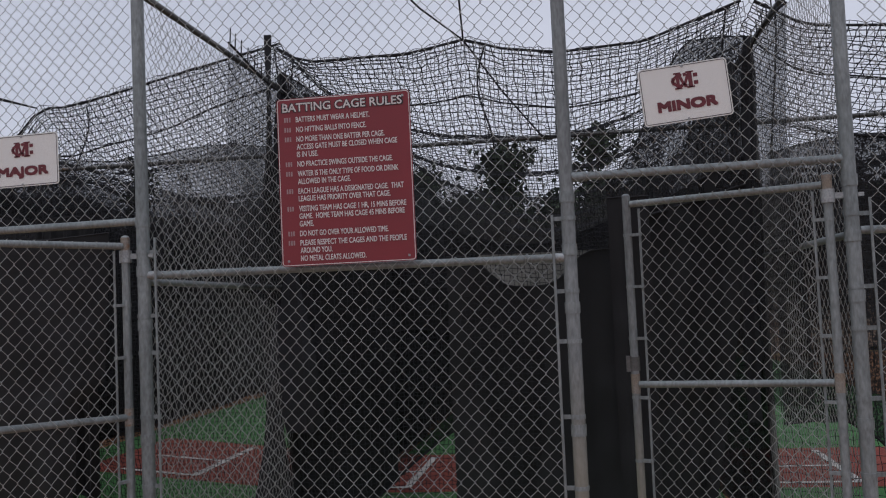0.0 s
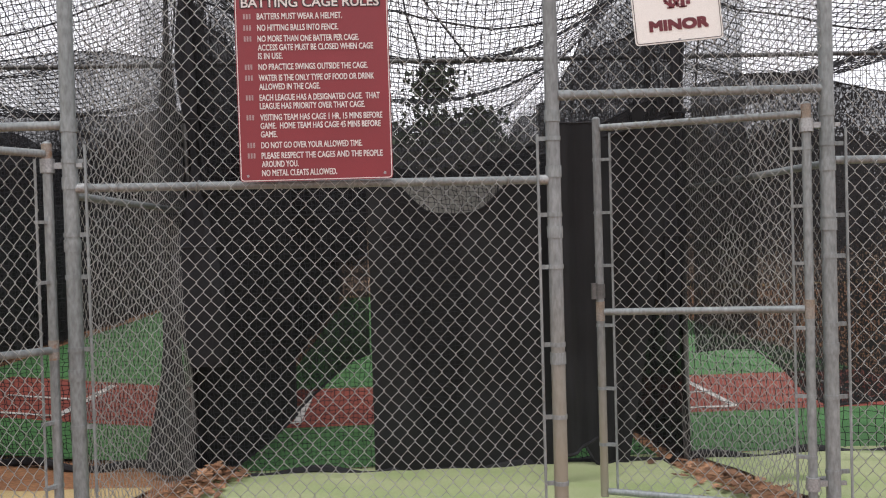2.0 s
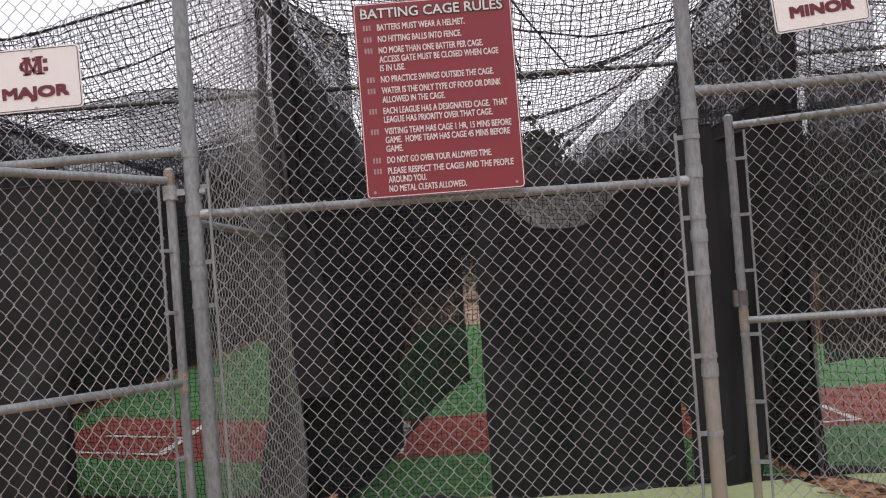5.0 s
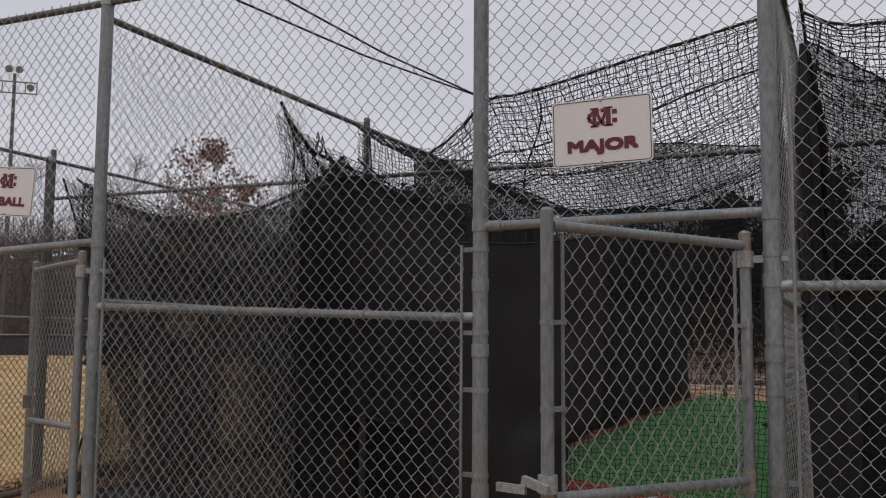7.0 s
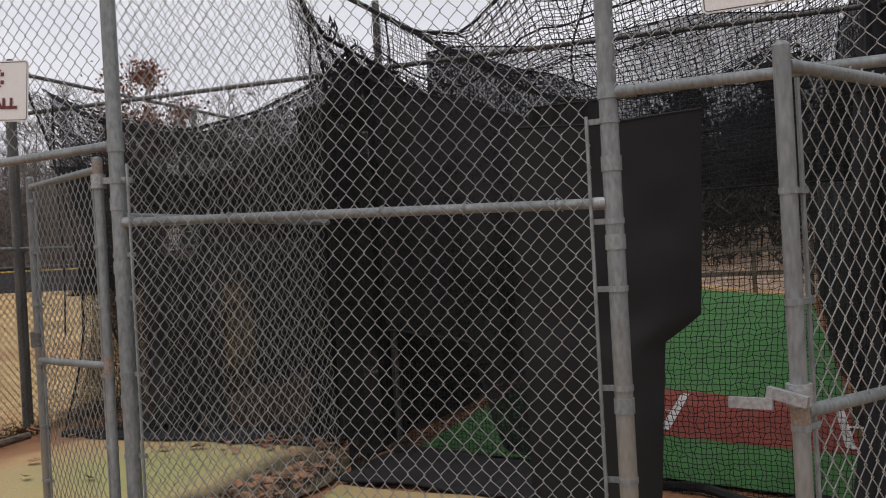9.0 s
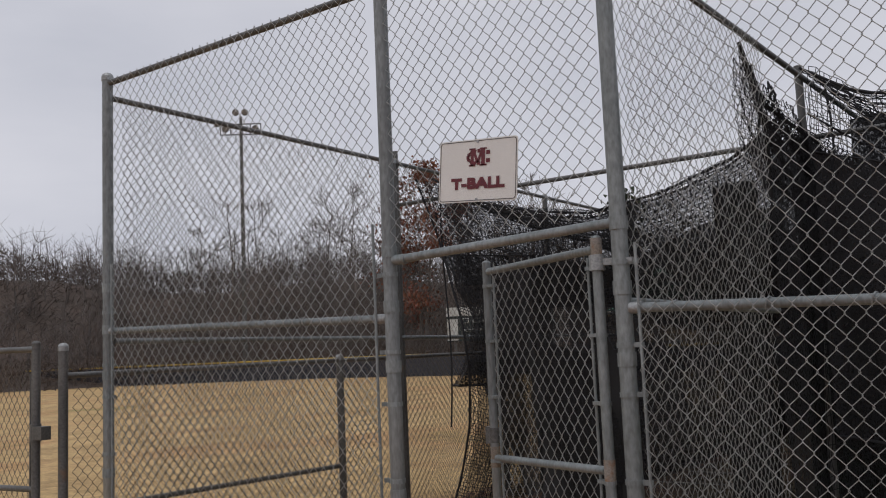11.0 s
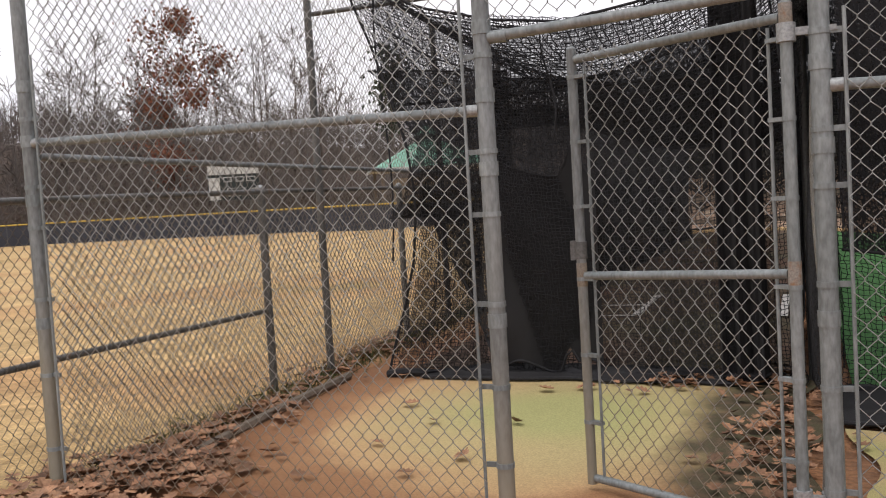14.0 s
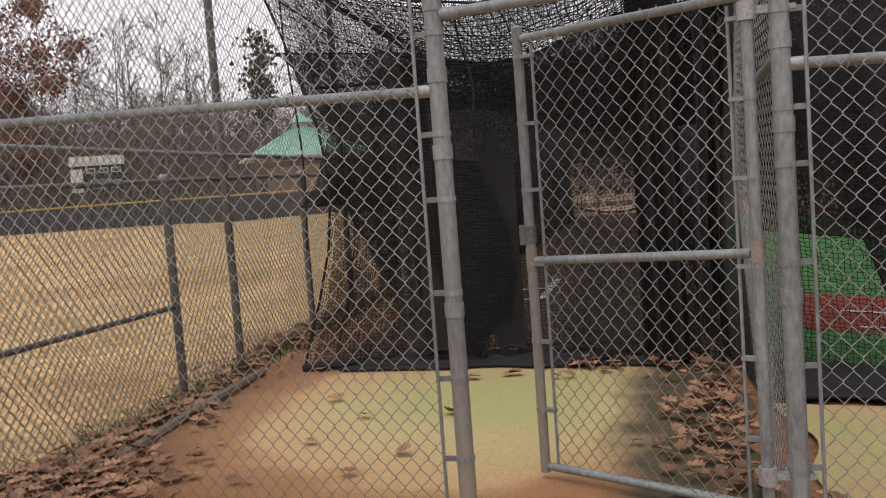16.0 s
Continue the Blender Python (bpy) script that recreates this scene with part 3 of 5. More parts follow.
partition(1.45, 2.5, 1.87, 21, posts=(2.45,))
partition(-2.43, 2.7, 1.80, 22, posts=(2.65,))
partition(-6.16, 2.15, 1.80, 23, x_end=-6.14, posts=(), beyond=4.2)

# ---- the tall side fence at the field, and the low field fence beside it ----
side = thing("side_fence", "tall weathered chain-link fence along the field", "fence", kind="structure")
SIDE_END = 9.0


def side_x(y):
    return -9.965 - 0.031 * y


for y in (3.2, 6.3, SIDE_END):
    post(side_x(y), y, 3.5, 0.032, side, STEEL_DARK)
Geo().tube([(side_x(0), 0.03, 3.48), (side_x(SIDE_END), SIDE_END, 3.48)], 0.021, 12).make("top_rail", STEEL_DARK, side)
Geo().tube([(side_x(0), 0.03, 1.78), (side_x(SIDE_END), SIDE_END, 1.72)], 0.0205, 12).make("mid_rail", GALV_WORN, side)
chain_link("chain_link", SIDE_END - 0.1, 0.02, 3.48, lambda u, z, d: (side_x(u) + 0.02 + d, 0.08 + u, z), side, WIRE_DARK, seed=31)

low = thing("field_fence", "low weathered chain-link field fence with two rails", "fence", kind="structure")
LOWP = [(-10.3, -0.15), (-10.2, 2.5), (-10.24, 5.25), (-10.4, 8.2), (-10.55, 11.2)]
for k, (x, y) in enumerate(LOWP):
    post(x, y, 1.6 if k else 1.76, 0.033, low, STEEL_DARK)
Geo().tube([(-10.3, -0.15, 1.56)] + [(x, y, 1.57) for x, y in LOWP[1:]], 0.0205, 12).make("top_rail", STEEL_DARK, low)
Geo().tube([(-10.3, -0.15, 0.64), (-10.2, 2.5, 0.63)], 0.0205, 12).make("mid_rail", STEEL_DARK, low)
chain_link("chain_link", 11.2, 0.02, 1.55, lambda u, z, d: (-10.25 + 0.04 * np.clip(u / 3, 0, 1) - 0.05 * np.clip((u - 5) / 3, 0, 3) + d, -0.1 + u, z), low, WIRE_DARK, seed=33)
EDGING = [(-9.62, 0.7, 0.02), (-9.68, 1.6, 0.03), (-9.74, 2.9, 0.03)]
# timber edging at the foot of the side fence
Geo().tube(EDGING, 0.035, 8).make("edging", WOOD, side)


# ---- gates ----
def gate(name, hinge, tip, z0, z1, mid, label, latch_out=False, seed=40, mid_tip=None, worn=GALV, wire=WIRE):
    """A swung pipe gate: hinge and tip are (x, y) of its two stiles."""
    gt = thing(name, label, "gate", "cage gates")
    hx, hy = hinge
    tx, ty = tip
    d = Vector((tx - hx, ty - hy, 0))
    w = d.length
    d.normalize()
    nrm = Vector((-d.y, d.x, 0))
    r = 0.0235
    Geo().tube([(hx, hy, z0), (hx, hy, z1 + 0.05)], r, 14).dome((hx, hy, z1 + 0.05), r, 12).make("hinge_stile", worn, gt)
    Geo().tube([(tx, ty, z0), (tx, ty, z1 + 0.05)], r, 14).dome((tx, ty, z1 + 0.05), r, 12).make("latch_stile", GALV_WORN, gt)
    mt = mid if mid_tip is None else mid_tip
    for nm, za, zb in (("top_rail", z1, z1), ("mid_rail", mid, mt), ("bottom_rail", z0 + 0.03, z0 + 0.03)):
        a, b = Vector((hx, hy, za)) + d * r, Vector((tx, ty, zb)) - d * r
        Geo().tube([a, b], 0.0195, 12).make(nm, GALV, gt)
    for z in (z1, mid):
        Geo().tube([(hx, hy, z - 0.05), (hx, hy, z + 0.05)], r + 0.002, 14).make("rust_stain", RUST, gt, "rust-stained weld on the stile")
    Geo().tube([(tx, ty, mt - 0.05), (tx, ty, mt + 0.06)], r + 0.002, 14).make("rust_stain", RUST, gt, "rust-stained weld on the stile")
    chain_link("chain_link", w - 0.16, z0 + 0.04, z1 + 0.03, lambda u, z, dd: (hx + d.x * (0.08 + u) + nrm.x * (dd + 0.006), hy + d.y * (0.08 + u) + nrm.y * (dd + 0.006), z), gt, wire, seed=seed, slack=0.008)
    for s in (0.075, w - 0.075):
        Geo().tube([Vector((hx, hy, z0 + 0.05)) + d * s, Vector((hx, hy, z1 - 0.03)) + d * s], 0.007, 8).make("tension_bar", GALV, gt)
        near = 0.0 if s < 0.5 else w
        for z in (0.3, 0.62, 0.98, 1.32, 1.62, 1.92):
            c = Vector((hx, hy, z0 + z)) + d * ((s + near) / 2)
            if z0 + z < z1 - 0.05:
                Geo().box(c, (0.085, 0.03, 0.016), Matrix.Rotation(math.atan2(d.y, d.x), 3, "Z")).tube([Vector((hx, hy, z0 + z - 0.009)) + d * near, Vector((hx, hy, z0 + z + 0.009)) + d * near], r + 0.003, 12).make("tension_band", GALV, gt)
    # hinges: strap round the fence post and clamp on the stile
    px = hx + 0.11
    for z in (z1 - 0.06, z0 + 0.16):
        h = Geo().box(((hx + px) / 2, hy, z), (0.12, 0.02, 0.03)).tube([(hx, hy, z - 0.035), (hx, hy, z + 0.035)], r + 0.012, 14)
        h.tube([(px, hy + 0.05, z - 0.012), (px, hy + 0.05, z + 0.012)], 0.044, 14).box((px + 0.05, hy - 0.005, z), (0.03, 0.02, 0.02))
        h.make("hinge", ALU, gt)
    if latch_out:
        c = Vector((tx, ty, mt + 0.05))
        Geo().box(c + Vector((-0.03, -0.04, 0)), (0.11, 0.022, 0.03), Matrix.Rotation(radians(160), 3, "Z") @ Matrix.Rotation(radians(-12), 3, "Y")).tube([c + Vector((0, 0, -0.03)), c + Vector((0, 0, 0.03))], 0.035, 12).box(c + Vector((-0.125, -0.02, -0.02)), (0.12, 0.014, 0.03), Matrix.Rotation(radians(165), 3, "Z")).make("latch", ALU, gt, "cast aluminium fork latch")
    else:
        c = Vector((tx, ty, mt + 0.12))
        Geo().box(c - d * 0.0 + Vector((-0.03, 0, 0)), (0.035, 0.03, 0.09)).tube([c + Vector((0, 0, -0.04)), c + Vector((0, 0, 0.04))], r + 0.006, 12).make("latch", STEEL_DARK, gt, "dark pivoting latch")
    return gt


gate("cage_gate", (1.335, 0.0), (0.337, 0.48), 0.03, 2.13, 1.11, "grey pipe gate with chain-link infill, ajar into the cage", seed=41, mid_tip=1.085)
gate("cage_gate", (-2.54, 0.0), (-3.1, -1.0), 0.05, 2.01, 1.03, "grey pipe gate with chain-link infill, swung open outwards", latch_out=True, seed=42, mid_tip=1.07)
gate("cage_gate", (-6.265, 0.0), (-7.205, 0.515), 0.04, 2.04, 1.07, "grey pipe gate with chain-link infill, ajar into the cage", seed=43, mid_tip=1.035, wire=WIRE_CLAY)

fg = thing("field_gate", "low weathered chain-link gate to the field", "gate")
FX = -10.47
for nm, x in (("latch_stile", FX), ("hinge_stile", FX - 1.5)):
    Geo().tube([(x, -0.25, 0.06), (x, -0.25, 1.79)], 0.03, 14).dome((x, -0.25, 1.79), 0.031, 12).make(nm, STEEL_DARK, fg)
for nm, z, zz in (("top_rail", 1.75, 1.77), ("mid_rail", 0.80, 0.76), ("bottom_rail", 0.1, 0.1)):
    Geo().tube([(FX, -0.25, z), (FX - 1.5, -0.25, zz)], 0.021, 12).make(nm, STEEL_DARK, fg)
chain_link("chain_link", 1.36, 0.1, 1.58, lambda u, z, d: (FX - 1.43 + u, -0.25 + d, z * 1.06), fg, WIRE_DARK, seed=44)
Geo().box((FX + 0.07, -0.25, 1.18), (0.12, 0.07, 0.09)).tube([(FX, -0.25, 1.12), (FX, -0.25, 1.24)], 0.036, 12).make("latch", STEEL_DARK, fg)
Geo().tube([(FX - 0.07, -0.25, 0.1), (FX - 0.07, -0.25, 1.58)], 0.007, 8).make("tension_bar", STEEL_DARK, fg)


# ---- signs ----
def sheet(name, w, h, r, t, material, parent, y=0.0, label=""):
    """A rounded sheet of metal in the xz plane, centred, its face at y."""
    pts = []
    for cx, cz, a0 in ((w / 2 - r, h / 2 - r, 0), (-w / 2 + r, h / 2 - r, 90), (-w / 2 + r, -h / 2 + r, 180), (w / 2 - r, -h / 2 + r, 270)):
        pts += [(cx + r * math.cos(radians(a0 + 15 * k)), cz + r * math.sin(radians(a0 + 15 * k))) for k in range(7)]
    n = len(pts)
    v = [(x, y, z) for x, z in pts] + [(x, y + t, z) for x, z in pts]
    f = [tuple(range(n)), tuple(range(2 * n - 1, n - 1, -1))] + [(k, n + k, n + (k + 1) % n, (k + 1) % n) for k in range(n)]
    return raw(name, v, [q[::-1] for q in f], material, parent, label)


def outline(w, h, r, width, material, parent, y, name="border"):
    pts = []
    for cx, cz, a0 in ((w / 2 - r, h / 2 - r, 0), (-w / 2 + r, h / 2 - r, 90), (-w / 2 + r, -h / 2 + r, 180), (w / 2 - r, -h / 2 + r, 270)):
        pts += [(cx, cz, radians(a0 + 15 * k)) for k in range(7)]
    n = len(pts)
    v = [(cx + r * math.cos(a), y, cz + r * math.sin(a)) for cx, cz, a in pts] + [(cx + (r - width) * math.cos(a), y, cz + (r - width) * math.sin(a)) for cx, cz, a in pts]
    return raw(name, v, [(k, (k + 1) % n, n + (k + 1) % n, n + k) for k in range(n)], material, parent)


def lettering(text, x, z, width, height, y, material, parent, bold=0.0, spread=1.0):
    """A line of letters as a mesh, left edge at x and baseline at z, fitted to a width."""
    cu = bpy.data.curves.new("lettering", "FONT")
    cu.body, cu.size, cu.fill_mode = text, 1.0, "FRONT"
    cu.resolution_u = 3
    cu.space_character = spread
    tmp = bpy.data.objects.new("lettering", cu)
    me = bpy.data.meshes.new_from_object(tmp)
    bpy.data.objects.remove(tmp)
    co = np.array([p.co[:] for p in me.vertices])
    tri = [tuple(q.vertices) for q in me.polygons]
    lo, hi = co.min(0), co.max(0)
    sx = width / (hi[0] - lo[0])
    sz = height / 0.73
    at = np.stack([x + (co[:, 0] - lo[0]) * sx, np.full(len(co), y), z + co[:, 1] * sz], 1)
    shifts = [(0, 0)] if not bold else [(a * bold, b * bold) for a in (-1, 0, 1) for b in (-1, 0, 1)]
    vs = np.concatenate([at + (dx, -0.0002 * k, dz) for k, (dx, dz) in enumerate(shifts)])
    fs = [tuple(i + k * len(at) for i in q) for k in range(len(shifts)) for q in tri]
    return tagged(raw("lettering", vs, fs, material, parent), kind="stuff")


def bar(x, z, w, h, y, material, parent, name="numeral_bar"):
    return raw(name, [(x, y, z), (x + w, y, z), (x + w, y, z + h), (x, y, z + h)], [(0, 1, 2, 3)], material, parent)


def bolt(x, z, parent):
    return Geo().tube([(x, -0.0045, z), (x, 0.0, z)], 0.007, 8).make("bolt", ALU, parent)


def league_sign(word, x, z, tilt, word_w):
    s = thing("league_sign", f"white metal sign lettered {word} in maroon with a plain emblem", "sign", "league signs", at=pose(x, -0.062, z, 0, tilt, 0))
    W, H = 0.457, 0.305
    sheet("panel", W, H, 0.018, 0.003, SIGN_WHITE, s)
    outline(W - 0.012, H - 0.012, 0.016, 0.0035, INK_BLACK, s, -0.0015)
    lettering(word, -word_w / 2 + 0.004, -0.085, word_w, 0.05, -0.002, INK_MAROON, s, bold=0.0048)
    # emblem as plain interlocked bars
    e = Geo()
    for cx, w in ((-0.03, 0.017), (0.034, 0.021)):
        e.box((cx, -0.0022, 0.065), (w, 0.001, 0.085))
        for zz in (0.105, 0.025):
            e.box((cx, -0.0022, zz), (w + 0.02, 0.001, 0.008))
    for sgn in (-1, 1):
        e.box((sgn * 0.014 + 0.002, -0.0024, 0.072), (0.014, 0.001, 0.075), Matrix.Rotation(radians(sgn * 22), 3, "Y"))
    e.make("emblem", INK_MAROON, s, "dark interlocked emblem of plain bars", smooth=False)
    c = Geo()
    for a in range(-5, 6):
        t = radians(180 + a * 24)
        c.box((0.058 * math.cos(t) + 0.002, -0.0018, 0.065 + 0.03 * math.sin(t)), (0.017, 0.001, 0.017), Matrix.Rotation(t, 3, "Y"))
    c.box((0.062, -0.0018, 0.085), (0.022, 0.001, 0.02)).box((0.062, -0.0018, 0.045), (0.022, 0.001, 0.02))
    c.make("emblem_curve", INK_MAROON, s, "maroon curve of the emblem", smooth=False)
    bolt(0, H / 2 - 0.012, s)
    bolt(0, -H / 2 + 0.012, s)
    return s


league_sign("MINOR", 0.645, 2.652, -4.8, 0.30)
league_sign("MAJOR", -3.138, 2.54, -1.2, 0.315)
league_sign("T-BALL", -6.842, 2.478, 5.0, 0.305)

rules = thing("rules_sign", "maroon metal rules board with white lettering", "sign", at=pose(-1.202, -0.062, 2.312, 0, -0.2, 0))
RW, RH = 0.76, 0.94
sheet("panel", RW, RH, 0.02, 0.003, SIGN_RED, rules)
outline(RW - 0.008, RH - 0.008, 0.018, 0.004, INK_WHITE, rules, -0.0015)
lettering("BATTING CAGE RULES", -0.349, 0.395, 0.688, 0.048, -0.0022, INK_BLACK, rules, bold=0.0045)
lettering("BATTING CAGE RULES", -0.345, 0.395, 0.68, 0.048, -0.0034, INK_WHITE, rules, bold=0.001)
LINES = [("BATTERS MUST WEAR A HELMET.", 0.42, 1), ("NO HITTING BALLS INTO FENCE.", 0.40, 1), ("NO MORE THAN ONE BATTER PER CAGE.", 0.50, 1),
         ("ACCESS GATE MUST BE CLOSED WHEN CAGE", 0.57, 0), ("IS IN USE.", 0.12, 0), ("NO PRACTICE SWINGS OUTSIDE THE CAGE.", 0.54, 1),
         ("WATER IS THE ONLY TYPE OF FOOD OR DRINK", 0.57, 1), ("ALLOWED IN THE CAGE.", 0.30, 0), ("EACH LEAGUE HAS A DESIGNATED CAGE.  THAT", 0.595, 1),
         ("LEAGUE HAS PRIORITY OVER THAT CAGE.", 0.52, 0), ("VISITING TEAM HAS CAGE 1 HR, 15 MINS BEFORE", 0.605, 1), ("GAME.  HOME TEAM HAS CAGE 45 MINS BEFORE", 0.595, 0),
         ("GAME.", 0.08, 0), ("DO NOT GO OVER YOUR ALLOWED TIME.", 0.50, 1), ("PLEASE RESPECT THE CAGES AND THE PEOPLE", 0.60, 1), ("AROUND YOU.", 0.18, 0), ("NO METAL CLEATS ALLOWED.", 0.37, 0)]
DROPS = [0, 0.056, 0.110, 0.154, 0.196, 0.25, 0.304, 0.348, 0.402, 0.444, 0.500, 0.542, 0.584, 0.638, 0.690, 0.732, 0.776]
for (text, w, first), drop in zip(LINES, DROPS):
    z = 0.335 - drop
    lettering(text, -0.27, z, w, 0.031, -0.0022, INK_WHITE, rules, bold=0.0008)
    if first:
        for k in range(3):
            bar(-0.338 + 0.014 * k, z + 0.002, 0.009, 0.026, -0.002, INK_FADED, rules)
for x in (-0.34, 0.34):
    for z in (-0.44, 0.44):
        bolt(x, z, rules)


# ---- netting, ropes and black curtains of the cages ----
CAGES = {"minor": (-2.38, 1.40, 2.5), "major": (-6.05, -2.48, 2.9), "tee": (-9.42, -6.25, 3.1), "next": (1.5, 5.2, 2.5)}
DEPTH = 22.0


# height of each net's front edge from side to side, between its ties
EDGES = {"minor": [(0, 3.8), (0.06, 3.66), (0.3, 3.66), (0.42, 3.74), (0.5, 3.64), (0.62, 3.57), (0.8, 3.6), (1, 3.86)],
         "major": [(0, 3.45), (0.1, 3.2), (0.22, 3.12), (0.30, 3.35), (0.35, 3.55), (0.42, 3.54), (0.53, 3.61), (0.78, 3.8), (1, 3.96)],
         "tee": [(0, 3.2), (0.14, 2.93), (0.33, 2.76), (0.5, 2.68), (0.7, 2.76), (0.89, 2.95), (1, 3.2)],
         "next": [(0, 3.85), (0.1, 3.62), (0.5, 3.5), (1, 3.8)]}


# how far the slack edge of the tee cage's net hangs in from its corner, by height
WAIST = [(0.0, 0.15), (0.32, 0.24), (0.5, 0.3), (0.96, 0.40), (1.4, 0.43), (1.85, 0.385), (2.11, 0.31), (2.71, 0.16), (3.2, 0.0)]


def waist(z):
    return np.interp(z, *zip(*WAIST))


def cage_net(key, label, top, seed, tilt=0.0):
    x0, x1, yf = CAGES[key]
    n = thing("batting_net", label, "net", "batting cage nets")
    eu, ez = zip(*EDGES[key])

    def top_z(u):
        return np.interp(u, eu, ez)

    def front(u, v):
        x = x0 + (x1 - x0) * u + 0.05 * np.sin(v * 7 + u * 5 + seed)
        zg = ground_z_array(x, np.full_like(x, yf))
        z = zg + 0.01 + (top_z(u) - zg) * v
        y = yf + 0.10 * np.sin(u * 17 + seed) * (1 - 0.5 * v) + 0.05 * np.sin(v * 9 + u * 4) - 0.12 * v
        if key == "tee":
            x = x + (waist(z) - 0.12) * np.clip(1 - u * 2.2, 0, 1)
        return x, y, z

    twine_net("front_net", front, *((60, 64) if key == "next" else (104, 108)), 0.003, n, seed=seed)
    if key == "tee":
        def doubled(u, v):
            x, y, z = front(u * 0.97 + 0.012, 0.62 + 0.38 * v)
            return x + 0.02 * np.sin(v * 8), y + 0.05 + 0.03 * np.sin(u * 30), z
        twine_net("doubled_net", doubled, 90, 40, 0.0028, n, seed=seed + 40, jitter=0.009)
        Geo().tube([[float(c) for c in front(np.array(0.0), np.array(k / 24))] for k in range(25)], 0.011, 6).make("edge_rope", ROPE, n)

    def roof(u, v):
        y = yf - 0.1 + (DEPTH - yf) * v ** 1.25
        x = x0 + (x1 - x0) * u
        sag = (0.42 + 0.2 * np.sin(v * 19 + seed) ** 2) * (4 * u * (1 - u)) * np.clip(v * 9, 0, 1)
        return x, y, top_z(u) * np.exp(-v * 7) + (top + tilt * u) * (1 - np.exp(-v * 7)) - sag

    twine_net("roof_net", roof, 48, 100 if key == "tee" else 130, 0.005, n, seed=seed + 1)
    for s, xx in ((0, x0), (1, x1)):
        def wall(u, v, xx=xx):
            y = yf + (DEPTH - yf) * u ** 1.2
            x = np.full_like(y, xx) + 0.10 * np.sin(y * 1.7 + seed) * (1 - v)
            zg = ground_z_array(x, y)
            if key == "tee" and xx == x0:
                x = x + 0.05 + waist(v * top) * np.exp(-(y - yf) * 0.5)
            return x, y, zg + (top + tilt * s - 0.05 - zg) * v - 0.12 * np.sin(y * 0.9) ** 2 * v
        twine_net("side_net", wall, 100, 34, 0.0028, n, seed=seed + 5 + s)

    def back(u, v):
        x = x0 + (x1 - x0) * u
        return x, np.full_like(x, DEPTH) + 0.1 * np.sin(u * 9), -0.3 + (top - 0.2 + 0.3) * v
    if key != "next":
        twine_net("back_net", back, 40, 40, 0.003, n, seed=seed + 9)
    # border ropes along the front edge, and a hem along the ground
    us = np.linspace(0, 1, 25)
    Geo().tube([(x0 + (x1 - x0) * u, yf - 0.12, float(top_z(u))) for u in us], 0.011, 6).make("border_rope", ROPE, n)
    Geo().tube([(x0 + (x1 - x0) * u, yf - 0.02 + 0.05 * math.sin(u * 21), float(top_z(u)) - 0.30 - 0.14 * math.sin(u * 3.1)) for u in us], 0.008, 6).make("border_rope", ROPE, n)
    hem = [(x0 + (x1 - x0) * u, yf - 0.05 + 0.07 * math.sin(u * 23 + seed), ground_z(x0 + (x1 - x0) * u, yf) + 0.03 + 0.02 * math.sin(u * 31)) for u in np.linspace(0, 1, 40)]
    Geo().tube(hem, 0.035, 7).make("hem", ROPE, n, "bunched hem of the net on the ground")
    for u, z in ((0.03, 2.2), (0.46, 0.9), (0.97, 2.0)):
        x = x0 + (x1 - x0) * u
        pts = [(x + 0.06 * math.sin(t * 5 + seed), yf - 0.1 + 0.05 * math.cos(t * 4), float(top_z(u)) - z * t) for t in np.linspace(0, 1, 9)]
        Geo().tube(pts, 0.008, 6).make("hanging_rope", ROPE, n)
    return n


cage_net("minor", "black twine batting net hung from ropes, sagging over the minor cage", 3.7, 3)
cage_net("major", "black twine batting net hung from ropes, sagging over the major cage", 3.45, 13, 0.3)
cage_net("tee", "black twine batting net, torn loose and sagging over the tee cage", 3.0, 23, 0.2)
cage_net("next", "black twine batting net over the neighbouring cage", 3.7, 33)

# steel cross pipe that carries the nets, on the partition posts
pipe = Geo().tube([(-10.15, 3.35, 3.08), (-6.2, 3.3, 3.06), (-2.4, 3.3, 3.05), (1.45, 3.3, 3.05), (5.2, 3.3, 3.05)], 0.02, 10)
tagged(pipe.make("net_support_pipe", STEEL_DARK), "dark steel cross pipe carrying the batting nets", "pipe", kind="structure")
for x in (-10.13, -6.2, -2.42, 1.45, 5.2):
    tagged(Geo().tube([(x, 3.32, -0.6), (x, 3.32, 3.62)], 0.03, 12).make("net_support_post", STEEL_DARK), "dark steel post carrying the batting nets", "post", "net support posts", kind="structure")


for (ax, bx, by, bz) in ((-5.5, -4.85, 2.8, 3.56), (-5.2, -4.85, 2.8, 3.56), (-1.1, -0.8, 2.4, 3.74), (-0.55, -0.8, 2.4, 3.74)):
    mid = ((ax + bx) / 2, by / 2, (3.6 + bz) / 2 - 0.03)
    r = Geo().tube([(ax, 0.02, 3.62), mid, (bx, by, bz)], 0.007, 6).tube([(ax + 0.02, 0.1, 3.63), (ax + 0.02, 0.1, 3.55)], 0.013, 6)
    tagged(r.make("tie_rope", ROPE), "black tie rope from the top rail to the net", "rope", "tie ropes")
r = Geo().tube([(-0.8, 2.4, 3.74), (-0.5, 2.45, 3.3), (-0.2, 2.5, 2.92), (0.1, 2.5, 2.9)], 0.008, 6)
tagged(r.make("tie_rope", ROPE), "black rope slung down the net", "rope", "tie ropes")


